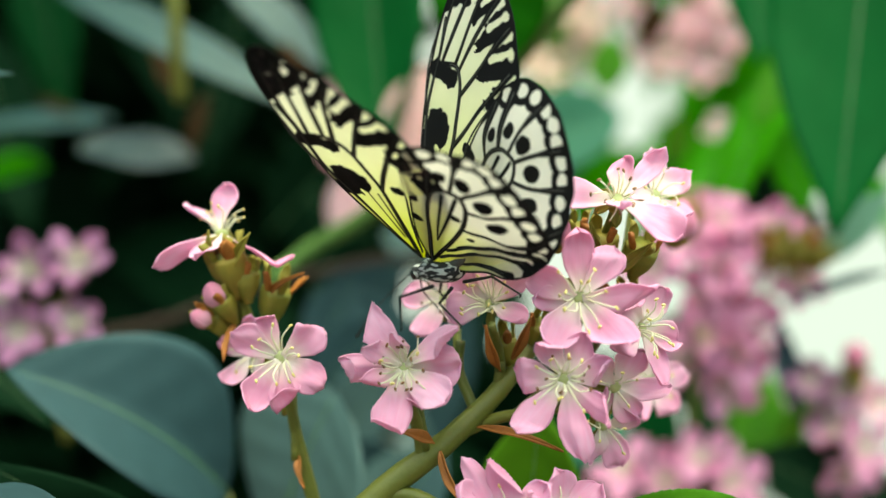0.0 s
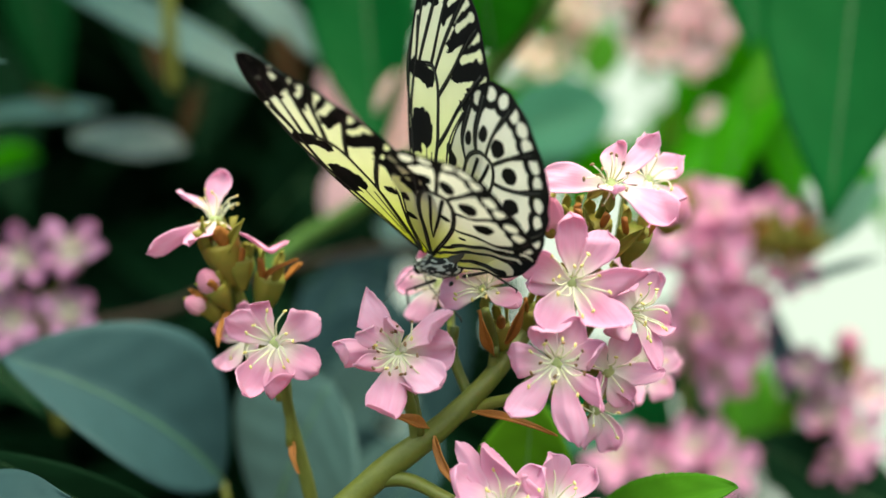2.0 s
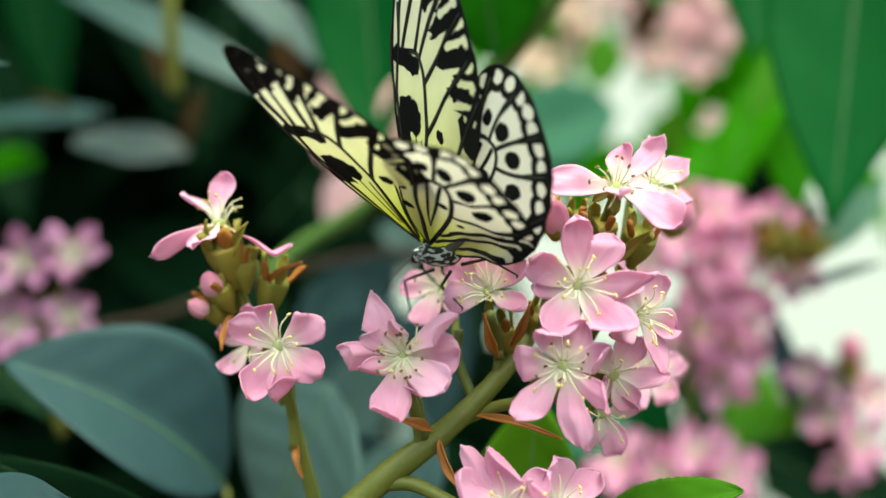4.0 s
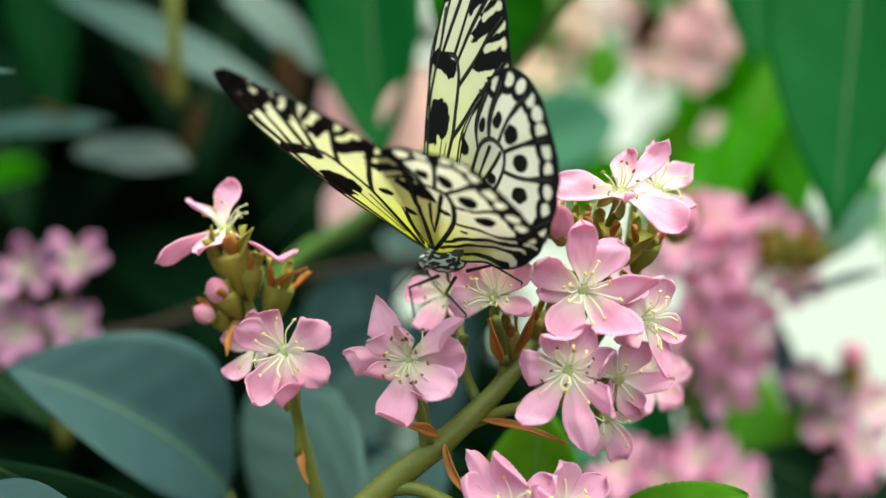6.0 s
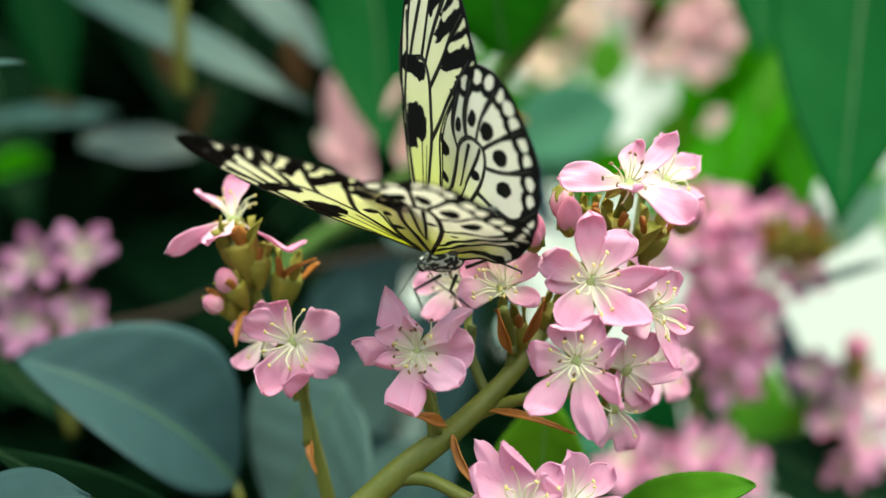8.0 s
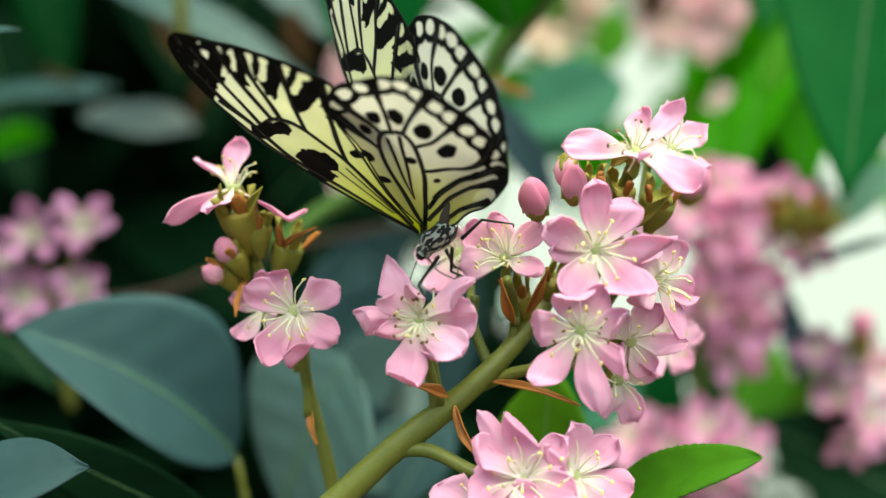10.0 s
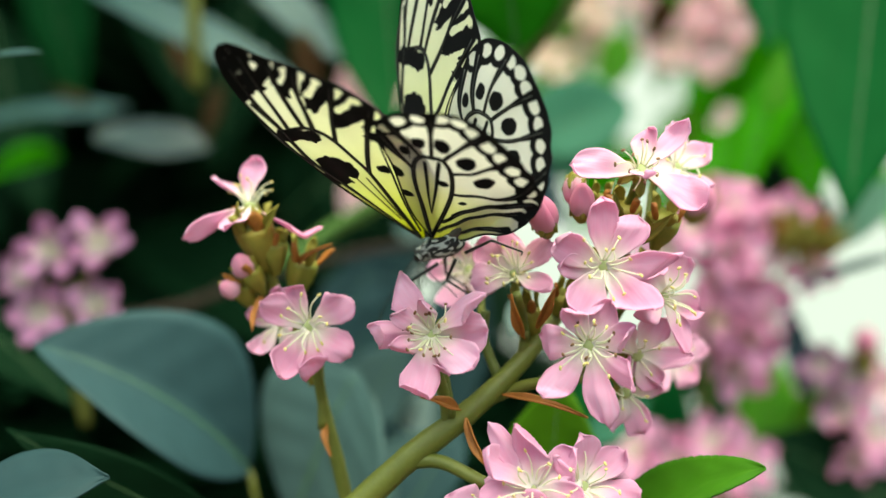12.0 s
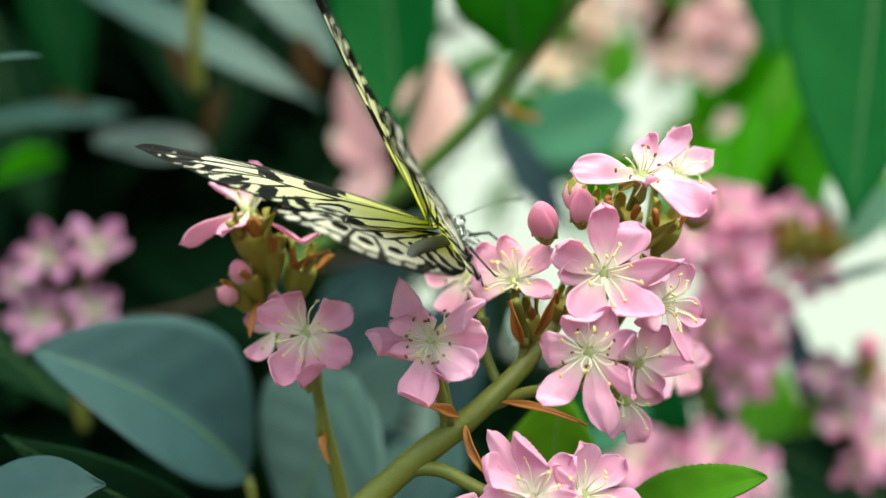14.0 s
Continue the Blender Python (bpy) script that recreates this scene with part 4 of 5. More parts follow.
urn((-0.0441, 0.2640, 1.1847), (-0.0477, 0.2600, 1.1924), 0.0051, spray, 5)
urn((0.0347, 0.2580, 1.1969), (0.0338, 0.2520, 1.2053), 0.0066, branch, 6)
urn((0.0406, 0.2580, 1.1939), (0.0435, 0.2520, 1.2034), 0.0066, branch, 7)
urn((0.0297, 0.2620, 1.1986), (0.0290, 0.2580, 1.2070), 0.0054, branch, 8)
urn((0.0391, 0.2620, 1.1840), (0.0394, 0.2580, 1.1927), 0.0058, branch, 9)
urn((0.0156, 0.2600, 1.1748), (0.0133, 0.2560, 1.1843), 0.0051, branch, 10)
urn((0.0193, 0.2640, 1.1779), (0.0228, 0.2580, 1.1869), 0.0051, branch, 11)


def dry_bract(base, tip, width, face, seed, material=None):
    """A curled, dry rusty bract."""
    return leaf("dry_bract", base, tip, width * 0.72, face, 0.12, 0.7, material or RUST, 0.4, "curled rusty brown bract on the stem", "bract", "dry bracts", rib=False, seed=seed, thick=0.0003, wave=0.12)


dry_bract((-0.0002, 0.2480, 1.1617), (-0.0080, 0.2430, 1.1654), 0.0034, (0, -0.8, 0.6), 50)
dry_bract((0.0084, 0.2500, 1.1646), (0.0257, 0.2430, 1.1610), 0.0025, (0, -0.7, 0.7), 51)
dry_bract((0.0009, 0.2490, 1.1599), (0.0054, 0.2430, 1.1508), 0.0032, (-0.6, -0.8, 0.2), 52)
dry_bract((-0.0306, 0.2620, 1.1564), (-0.0289, 0.2580, 1.1499), 0.0027, (-0.6, -0.8, 0.2), 53)
dry_bract((-0.0441, 0.2640, 1.1847), (-0.0456, 0.2580, 1.1774), 0.0029, (-0.5, -0.8, 0.3), 54)
dry_bract((-0.0379, 0.2650, 1.1895), (-0.0279, 0.2580, 1.1959), 0.0027, (0, -0.7, 0.7), 55)
dry_bract((0.0132, 0.2520, 1.1759), (0.0106, 0.2460, 1.1859), 0.0030, (-0.3, -0.9, 0.2), 56)
dry_bract((0.0156, 0.2520, 1.1782), (0.0197, 0.2460, 1.1875), 0.0030, (0.3, -0.9, 0.2), 57)
dry_bract((0.0373, 0.2540, 1.1953), (0.0440, 0.2470, 1.2019), 0.0035, (0.2, -0.9, 0.4), 58, CALYX)
dry_bract((0.0339, 0.2540, 1.1989), (0.0317, 0.2470, 1.2060), 0.0035, (-0.2, -0.9, 0.2), 59, CALYX)
dry_bract((0.0395, 0.2540, 1.1871), (0.0367, 0.2470, 1.1946), 0.0035, (0.2, -0.9, 0.2), 60, CALYX)
dry_bract((-0.0446, 0.2620, 1.1959), (-0.0388, 0.2560, 1.2046), 0.0036, (0.1, -0.9, 0.4), 61, CALYX)
dry_bract((-0.0477, 0.2620, 1.1960), (-0.0476, 0.2560, 1.2053), 0.0036, (-0.1, -0.9, 0.4), 62, CALYX)


def bud(base, tip, width, seed, label="closed pink flower bud in a green calyx"):
    """A closed bud: overlapping petals in a cup of sepals."""
    base, tip = V(base), V(tip)
    y = tip - base
    ln = y.length
    m = y.to_track_quat('Y', 'Z').to_matrix().to_4x4()
    m.translation = base
    t = thing("flower_bud", m, label, "flower bud", "buds")
    for k in range(4):
        g = np.zeros((10, 7, 3))
        for i in range(10):
            v = i / 9
            r = width / 2 * (0.03 + math.sin(math.pi * min(1, 0.2 + v * 0.8)) ** 0.72)
            for j in range(7):
                a = radians(90 * k + 20 * v + (j - 3) * 21)
                rr = r * (1 + 0.05 * k)
                g[i, j] = (rr * math.cos(a), ln * (0.15 + 0.85 * v), rr * math.sin(a))
        part("petal", sheet("petal", g, 0.0002), BUDS, t)
    part("calyx_cup", tube("calyx_cup", [(0, -0.1 * ln, 0), (0, 0.1 * ln, 0), (0, 0.28 * ln, 0)], [width * 0.2, width * 0.46, width * 0.5], 10, 4), CALYX, t)
    for k in range(5):
        lm = Matrix.Rotation(radians(72 * k + 9 * seed), 4, 'Y') @ Matrix.Translation((0, 0.12 * ln, width * 0.55))
        part("sepal", petal_mesh(ln * 0.5, width * 0.6, -0.5, 0.0, 0.0, seed * 5 + k, 1.5, 8, 5), CALYX, t, "", lm)
    return t


bud((-0.0492, 0.2620, 1.1849), (-0.0522, 0.2580, 1.1878), 0.0036, 1)
bud((-0.0470, 0.2620, 1.1886), (-0.0484, 0.2580, 1.1940), 0.0043, 2)
bud((0.0181, 0.2500, 1.1981), (0.0165, 0.2440, 1.2057), 0.0053, 3)
bud((0.0251, 0.2500, 1.2009), (0.0253, 0.2460, 1.2081), 0.0046, 4)
bud((0.0544, 0.3000, 1.1993), (0.0560, 0.2950, 1.2095), 0.0078, 5)
bud((0.0247, 0.2520, 1.2101), (0.0228, 0.2500, 1.2038), 0.0042, 6)


# ---------------------------------------------------------------- neighbouring flower heads
def flower_head(center, count, reach, seed, colour=None, size=1.0, depth=0.6, group="blossoms of a neighbouring flower head", stem_to=None):
    """A rounded head of blossoms turned outwards from its middle."""
    rnd = random.Random(seed)
    c = V(center)
    for k in range(count):
        a = 2.4 * k + rnd.uniform(-0.3, 0.3)
        r = reach * math.sqrt((k + 0.5) / count)
        off = V((r * math.cos(a), -depth * math.sqrt(max(0, reach * reach - r * r)) * rnd.uniform(0.6, 1.1), r * math.sin(a)))
        nrm = V((off.x * 0.7, -reach * 0.9, off.z * 0.7 + reach * 0.3))
        flower(c + off, nrm, five(seed * 31 + k, 10, 8.5, 18), c + V((0, 0.004, -reach * 0.4)), rnd.uniform(0, 70), 5, 45, 0.2, seed * 13 + k, colour or ROSE, size,
               "soft pink blossom of a flower head further back", group)
    if stem_to is not None:
        h = thing("head_stem", c, "green stalk under a flower head", "stem")
        part("stalk", tube("stalk", [V((0, 0.004, -reach * 0.3)), V(stem_to) - c], [0.0012, 0.0018], 8, 5), STEM, h)


# lilac petals, lowered in tone: the shade on these heads is in the colour
LILAC_SHADE = petal_mat("petal_lilac_shade", (0.47, 0.24, 0.44), (0.46, 0.36, 0.40))
flower((-0.1441, 0.3950, 1.1889), (-0.07, -1, 0.15), five(71, 10, 8.5, 16), (-0.1463, 0.4150, 1.1665), 10, 6, 45, 0.2, 71, LILAC_SHADE, 1.2, "lilac-pink blossom of a flower head further back, shade put into its colour", "blossoms of a shaded flower head")
flower((-0.1279, 0.3950, 1.1910), (0.21, -1, 0.15), five(83, 10, 8.5, 16), (-0.1463, 0.4150, 1.1665), 40, 6, 45, 0.2, 83, LILAC_SHADE, 1.12, "lilac-pink blossom of a flower head further back, shade put into its colour", "blossoms of a shaded flower head")
flower((-0.1478, 0.3950, 1.1682), (-0.13, -1, 0.15), five(78, 10, 8.5, 16), (-0.1463, 0.4150, 1.1665), 25, 6, 45, 0.2, 78, LILAC_SHADE, 1.25, "lilac-pink blossom of a flower head further back, shade put into its colour", "blossoms of a shaded flower head")
flower((-0.1292, 0.3950, 1.1707), (0.19, -1, 0.15), five(90, 10, 8.5, 16), (-0.1463, 0.4150, 1.1665), 5, 6, 45, 0.2, 90, LILAC_SHADE, 1.0, "lilac-pink blossom of a flower head further back, shade put into its colour", "blossoms of a shaded flower head")
flower((-0.1536, 0.3950, 1.1800), (-0.23, -1, 0.15), five(95, 10, 8.5, 16), (-0.1463, 0.4150, 1.1665), 50, 6, 45, 0.2, 95, LILAC_SHADE, 0.9, "lilac-pink blossom of a flower head further back, shade put into its colour", "blossoms of a shaded flower head")
shaded_stem = thing("head_stem", (-0.1463, 0.4150, 1.1665), "green stalk under a flower head", "stem")
bpy.context.view_layer.update()
stem([(-0.1454, 0.4130, 1.1697), (-0.1496, 0.4250, 1.1492), (-0.1470, 0.4300, 1.1238)], [0.0016, 0.002], "stalk", None, shaded_stem)
flower_head((0.0831, 0.4633, 1.1845), 6, 0.0188, 72, size=1.505, stem_to=(0.0838, 0.4884, 1.0836))
flower_head((0.0954, 0.4884, 1.147), 5, 0.0157, 73, size=1.505)
flower_head((0.1197, 0.4821, 1.1863), 3, 0.0119, 74, size=1.254, stem_to=(0.1021, 0.4884, 1.1425))
flower_head((0.0653, 0.4821, 1.0976), 3, 0.015, 75, size=1.568, stem_to=(0.0747, 0.4884, 1.0608))
flower_head((0.0908, 0.4821, 1.0976), 3, 0.0132, 84, size=1.443)
flower_head((0.1471, 0.501, 1.107), 3, 0.0119, 76, ROSE, 1.254, stem_to=(0.1512, 0.526, 1.0493))
flower_head((0.146, 0.5637, 1.1097), 2, 0.0075, 79, LILAC_SHADE, 1.004)
flower_head((0.1481, 0.5135, 1.1234), 2, 0.0075, 87, ROSE, 0.753)
bud((0.1487, 0.491, 1.1384), (0.1473, 0.4884, 1.1499), 0.0086, 7)
flower((0.0467, 0.2850, 1.1679), (0.4, -0.9, 0.1), five(77, 9, 8), (0.0395, 0.2850, 1.1613), seed=77, stamens=5)
flower_head((0.1273, 0.7200, 1.2989), 5, 0.0174, 80, BLUSH, 1.5, group="pale blossoms far back")
flower_head((0.1199, 0.7600, 1.2802), 2, 0.0092, 82, BLUSH, 1.3, group="pale blossoms far back")
flower_head((0.0533, 0.8000, 1.3165), 3, 0.0171, 86, CREAM, 1.7, group="pale blossoms far back")
flower_head((0.0288, 0.7400, 1.2802), 2, 0.0076, 81, CREAM, 1.3, group="pale blossoms far back")
flower_head((0.1350, 0.7000, 1.2391), 2, 0.0071, 85, BLUSH, 1.0, group="pale blossoms far back")
flower_head((0.0966, 0.8000, 1.2901), 2, 0.0089, 88, BLUSH, 1.2, group="pale blossoms far back")
flower_head((0.0878, 0.8000, 1.3211), 2, 0.0097, 89, BLUSH, 1.3, group="pale blossoms far back")
flower_head((0.1383, 0.5000, 1.1299), 3, 0.0088, 97, LILAC_SHADE, 1.0)
flower_head((0.1551, 0.5000, 1.1235), 2, 0.0056, 98, ROSE, 0.9)

for a, c, w, k in (((0.1114, 0.4633, 1.1799), (0.1052, 0.4584, 1.1939), 0.0129, 21), ((0.1176, 0.4633, 1.1788), (0.1175, 0.4584, 1.1948), 0.0129, 22), ((0.1238, 0.4633, 1.1798), (0.1287, 0.4584, 1.1926), 0.0118, 23), ((0.0764, 0.4382, 1.194), (0.0751, 0.432, 1.2081), 0.0102, 24), ((0.1481, 0.4947, 1.1276), (0.148, 0.4884, 1.1411), 0.0077, 25)):
    far_spray = thing("bud_spray", a, "rusty green calyces of a flower head further back", "bud spray")
    bpy.context.view_layer.update()
    urn(a, c, w, far_spray, k)

# ---------------------------------------------------------------- butterfly
def lines(points, polyline):
    """Distance of many points to a polyline, and the place along it, in millimetres."""
    p = np.asarray(polyline, float)
    best = np.full(len(points), 1e9)
    along = np.zeros(len(points))
    run = 0.0
    for a, b in zip(p[:-1], p[1:]):
        ab = b - a
        ln = np.hypot(*ab)
        t = np.clip(((points - a) @ ab) / (ln * ln), 0, 1)
        d = np.hypot(*(points - (a + t[:, None] * ab)).T)
        near = d < best
        along = np.where(near, run + t * ln, along)
        best = np.minimum(best, d)
        run += ln
    return best, along


def rounded(points, steps=6):
    return np.array([(p.x, p.y) for p in spline([(a, b, 0) for a, b in points], steps)])


def evenly(line, n):
    seg = np.r_[0, np.cumsum(np.hypot(*np.diff(line, axis=0).T))]
    t = np.linspace(0, seg[-1], n)
    return np.stack([np.interp(t, seg, line[:, 0]), np.interp(t, seg, line[:, 1])], -1)


def oval(points, c, along, across, turn):
    """Signed depth inside an oval, in millimetres."""
    a = radians(turn)
    d = points - np.array(c)
    u = d[:, 0] * math.cos(a) + d[:, 1] * math.sin(a)
    v = -d[:, 0] * math.sin(a) + d[:, 1] * math.cos(a)
    return (1 - np.sqrt((u / along) ** 2 + (v / across) ** 2)) * min(along, across)


FORE_LEAD = [(10.8, 2.2), (11.4, 13.4), (11.0, 21.7), (9.7, 30.4), (7.6, 38.6), (4.4, 46.9), (0.6, 53.6), (-2.3, 57.3), (-5.3, 59.7), (-8.6, 60.5)]
FORE_TRAIL = [(8, 1.8), (0, 6.5), (-6, 10.5), (-10.8, 14), (-14.6, 19), (-17.0, 25.5), (-18.0, 30), (-18.4, 33.5), (-18.2, 37), (-17.7, 41), (-16.7, 44.8), (-14.9, 49.6), (-12.7, 54.4), (-11.6, 57.4), (-10.2, 59.8)]
HIND_LEAD = [(6.8, 2.2), (3, 9.5), (-3.8, 18.8), (-8.6, 25.2), (-13.2, 30), (-17, 32.2), (-20.8, 32.4), (-24.1, 30.8), (-27.2, 28.2), (-30, 24.8), (-31.3, 20), (-31.6, 15)]
HIND_TRAIL = [(5.3, 0.8), (0, -1.2), (-6.8, -1.6), (-13, -3), (-19.6, -2.3), (-25.2, 0.8), (-28.2, 4.5), (-30.2, 8.5), (-31.3, 12.5)]
FORE_VEINS = [[(10.2, 3), (4.7, 14.1), (0.7, 22.3), (-0.7, 27.2), (-1.8, 31.8), (-1.9, 35), (-0.6, 37.8), (2.6, 38.8)],
              [(10.4, 3), (10.0, 13.2), (9.4, 21.2), (8.5, 30), (6.6, 35.6), (4.2, 40.9), (2.4, 47.5)],
              [(0.7, 22.3), (-7.6, 28.5), (-18.3, 35.2)], [(-1.8, 31.8), (-10.4, 38.3), (-17.2, 43.2)],
              [(-1.6, 36.8), (-8.8, 44.7), (-14.6, 49.4)], [(-0.4, 38.2), (-6.3, 47), (-12.2, 53.6)],
              [(3.2, 39.4), (-2.8, 48.3), (-9.8, 58.5)], [(9.0, 30.2), (8.0, 39), (4.7, 46)],
              [(4.2, 40.9), (1.5, 47.6), (-4.5, 57.5)], [(9, 2), (-2, 12), (-9, 19), (-16.8, 26.5)]]
HIND_VEINS = [[(6, 2.6), (-2.2, 11.3), (-9.7, 19.1), (-13.8, 20.6), (-16, 19.4), (-17.2, 17.7), (-15.8, 14.6), (-10.9, 10.6), (-3, 6.6), (6, 2.6)],
              [(6.6, 5), (-2.2, 17.6), (-6.3, 23.4), (-11, 28)], [(-9.7, 19.1), (-10.6, 24), (-14.2, 30.4)], [(-13.8, 20.8), (-15.4, 25.5), (-18.6, 31.5)],
              [(-16, 19.6), (-20.5, 23.4), (-26.5, 27.6)], [(-17.2, 17.8), (-22.6, 18.5), (-31, 18.6)], [(-15.8, 14.6), (-21, 12.7), (-31, 11.6)],
              [(-10.9, 10.6), (-15.4, 7), (-20.5, 3.9), (-27.6, 5)], [(-0.5, 4.9), (-8.5, 5.3), (-15.1, 3.5), (-22.5, 0.6)],
              [(2.9, 3.2), (-7.9, 3.2), (-14.3, 1.2), (-20, -1.9)], [(3, 1.2), (-5.4, 0.1), (-13.8, -2.4)]]
HIND_EDGE_SPOTS = [(-16.3, 30), (-20.3, 30.2), (-23.7, 28.5), (-26.5, 26), (-28.4, 23.1), (-28.6, 20.1), (-28.8, 16.8), (-28.5, 13.4), (-27.6, 9.8), (-26.5, 6.7), (-25, 3.6), (-22.6, 1.2)]
HIND_SPOTS = [(-20.3, 20.6, 1.7, 1.4, 150), (-17, 23.6, 1.5, 1.1, 140), (-12.4, 23.3, 1.3, 0.9, 110), (-5.2, 20.6, 1.9, 1.4, 60), (-2.3, 15, 1.3, 0.75, 60),
              (-21.2, 15.4, 1.9, 1.4, 175), (-19.6, 9.9, 2.0, 1.3, 190), (-11.9, 13.7, 1.15, 0.9, 30), (-10.2, 7.5, 0.9, 0.5, 10)]


def wing_pattern(fore, p):
    """Dark scale depth (mm, above 0 is black) and yellowness over a wing."""
    lead, trail = rounded(FORE_LEAD if fore else HIND_LEAD), rounded(FORE_TRAIL if fore else HIND_TRAIL)
    veins = FORE_VEINS if fore else HIND_VEINS
    rnd = np.random.RandomState(5)
    wob = np.array([noise.noise((a * 0.8, b * 0.8, 3.0 if fore else 9.0)) for a, b in p]) * 0.22
    dark = np.full(len(p), -9.0)
    edge = np.concatenate([trail[26:], lead[::-1][:4]]) if fore else np.concatenate([lead[22:], trail[::-1][:26]])
    d, s = lines(p, edge)
    total = np.hypot(*np.diff(edge, axis=0).T).sum()
    for k, v in enumerate(veins):
        dist, run = lines(p, rounded(v, 4))
        wide = 0.5 if fore else (0.46 if k == 0 or k > 6 else 0.4)
        dark = np.maximum(dark, wide + (0.5 if fore else 0.62) * np.clip((8 - d) / 6, 0, 1) - dist)
    dl, _ = lines(p, lead)
    dt, _ = lines(p, trail)
    if fore:
        dark = np.maximum(dark, 0.7 - dl)
        dark = np.maximum(dark, 0.4 - dt)
        ends = sorted(lines(np.array([v[-1]]), edge)[1][0] for v in (veins[9], veins[2], veins[3], veins[4], veins[5], veins[6], veins[8]))
        ends = np.array([0.0] + ends + [total])
        k = np.clip(np.searchsorted(ends, s) - 1, 0, len(ends) - 2)
        half = (ends[k + 1] - ends[k]) / 2
        x = (s - ends[k]) / half - 1
        reach = np.clip(0.96 - 0.3 * (s / total), 0.5, 1.2)
        reach = reach * np.clip(0.45 + 0.55 * s / ends[2], 0.45, 1)
        inner = (9.2 + 4.6 * np.clip(np.abs(x) / 0.6, 0, 1) ** 1.3) * reach + 2.2 * np.clip((p[:, 1] - 46) / 10, 0, 1)
        band = inner - d + wob * 3
        q = np.stack([x * half, d / reach], -1)
        feather = np.array([noise.noise((a * 3.0, b * 0.7, 1.0)) for a, b in q]) * 0.3
        band = band + feather * 3
        for sx in (1, -1):
            spot = (1 - np.sqrt(((x - 0.45 * sx) / 0.31) ** 2 + ((d - 1.75) / 0.85) ** 2)) * 0.9
            mark, run = lines(q, np.stack([np.array([0.42, 0.46, 0.36]) * sx * 3.2, np.array([2.8, 5.4, 11.5 if sx > 0 else 8.6])], -1))
            fat = np.clip(0.25 * half, 0.42, 0.85)
            band = np.minimum(band, -np.maximum(spot, fat * (0.72 + 0.05 * run) - mark) + wob * 1.2 + feather)
        band = np.maximum(band, 0.42 - np.abs(x) * half - np.clip(d - 5, 0, 9) * 0.15)
        band = np.where(d < 0.7, np.maximum(band, 0.7 - d), band)
        dark = np.maximum(dark, band)
        tip = (p[:, 1] - 49.0 + 0.12 * p[:, 0]) * 0.6 + wob * 3
        for c in ((-5, 54.4, 2.7, 0.75, 118), (-8.6, 53.2, 2.0, 0.8, 112), (-9, 58.4, 1.0, 0.5, 110), (-6.2, 57.6, 1.2, 0.4, 115), (-2, 53, 1.8, 0.42, 118),
                  (-11, 56, 0.75, 0.6, 100), (-10.8, 50.6, 1.5, 0.8, 130), (-12.6, 52, 0.7, 0.6, 100)):
            tip = np.minimum(tip, -oval(p, c[:2], c[2], c[3], c[4]) + wob)
        dark = np.maximum(dark, tip)
        dark = np.maximum(dark, 1.7 + wob * 3 - lines(p, np.array([(5.4, 38.6), (2.4, 36.6), (0.4, 35.4)]))[0])
        dark = np.maximum(dark, oval(p, (5.0, 26.8), 4.2, 3.3, 60) + wob * 3)
        dark = np.maximum(dark, oval(p, (8.2, 24.8), 3.1, 2.4, 60) + wob * 3)
        dark = np.maximum(dark, oval(p, (-3.3, 21.7), 1.5, 1.1, 40) + wob * 3)
        for a, c in (((8.4, 9), (4.6, 22.5)), ((8.0, 8.5), (2.8, 21.5))):
            dark = np.maximum(dark, 0.18 - lines(p, np.array([a, c]))[0])
        yellow = 0.16 * np.clip((56 - p[:, 1]) / 18, 0, 1) + 0.85 * np.clip(1.0 - (p[:, 1] - 2) / 38, 0, 1) ** 1.6 * np.clip(0.75 + p[:, 0] / 26, 0.5, 1.0)
    else:
        dark = np.maximum(dark, 0.45 - dl)
        dark = np.maximum(dark, 0.4 - dt)
        band = 1.7 - d
        white = np.full(len(p), -9.0)
        for c in HIND_EDGE_SPOTS:
            i = np.argmin(np.hypot(*(edge - np.array(c)).T))
            g = edge[min(i + 2, len(edge) - 1)] - edge[max(i - 2, 0)]
            tv = math.degrees(math.atan2(g[1], g[0]))
            r = rnd.uniform(0.85, 1.12)
            band = np.maximum(band, oval(p, c, 2.85 * r, 2.7, tv))
            white = np.maximum(white, oval(p, c, 1.5 * r, 1.3, tv))
        dark = np.maximum(dark, np.minimum(band, -white) + wob)
        for c in HIND_SPOTS:
            dark = np.maximum(dark, oval(p, c[:2], c[2] * 1.15, c[3] * 1.15, c[4]) + wob)
        for streak in ([(-1.2, 8.1), (-8, 14.2), (-13.4, 19.2)], [(-1.2, 8.1), (-9, 13), (-16, 17.8)]):
            dark = np.maximum(dark, 0.12 + 0.022 * np.clip(-p[:, 0], 0, 14) - lines(p, rounded(streak, 4))[0])
        dark = np.maximum(dark, 0.6 - lines(p, rounded([(-5, 5.4), (-11, 4.9), (-18, 2.9)], 4))[0])
        yellow = np.clip(1.0 - np.hypot(p[:, 0] - 6, p[:, 1] - 2) / 23, 0, 1) * 0.85
    return dark, np.clip(yellow, 0, 1)


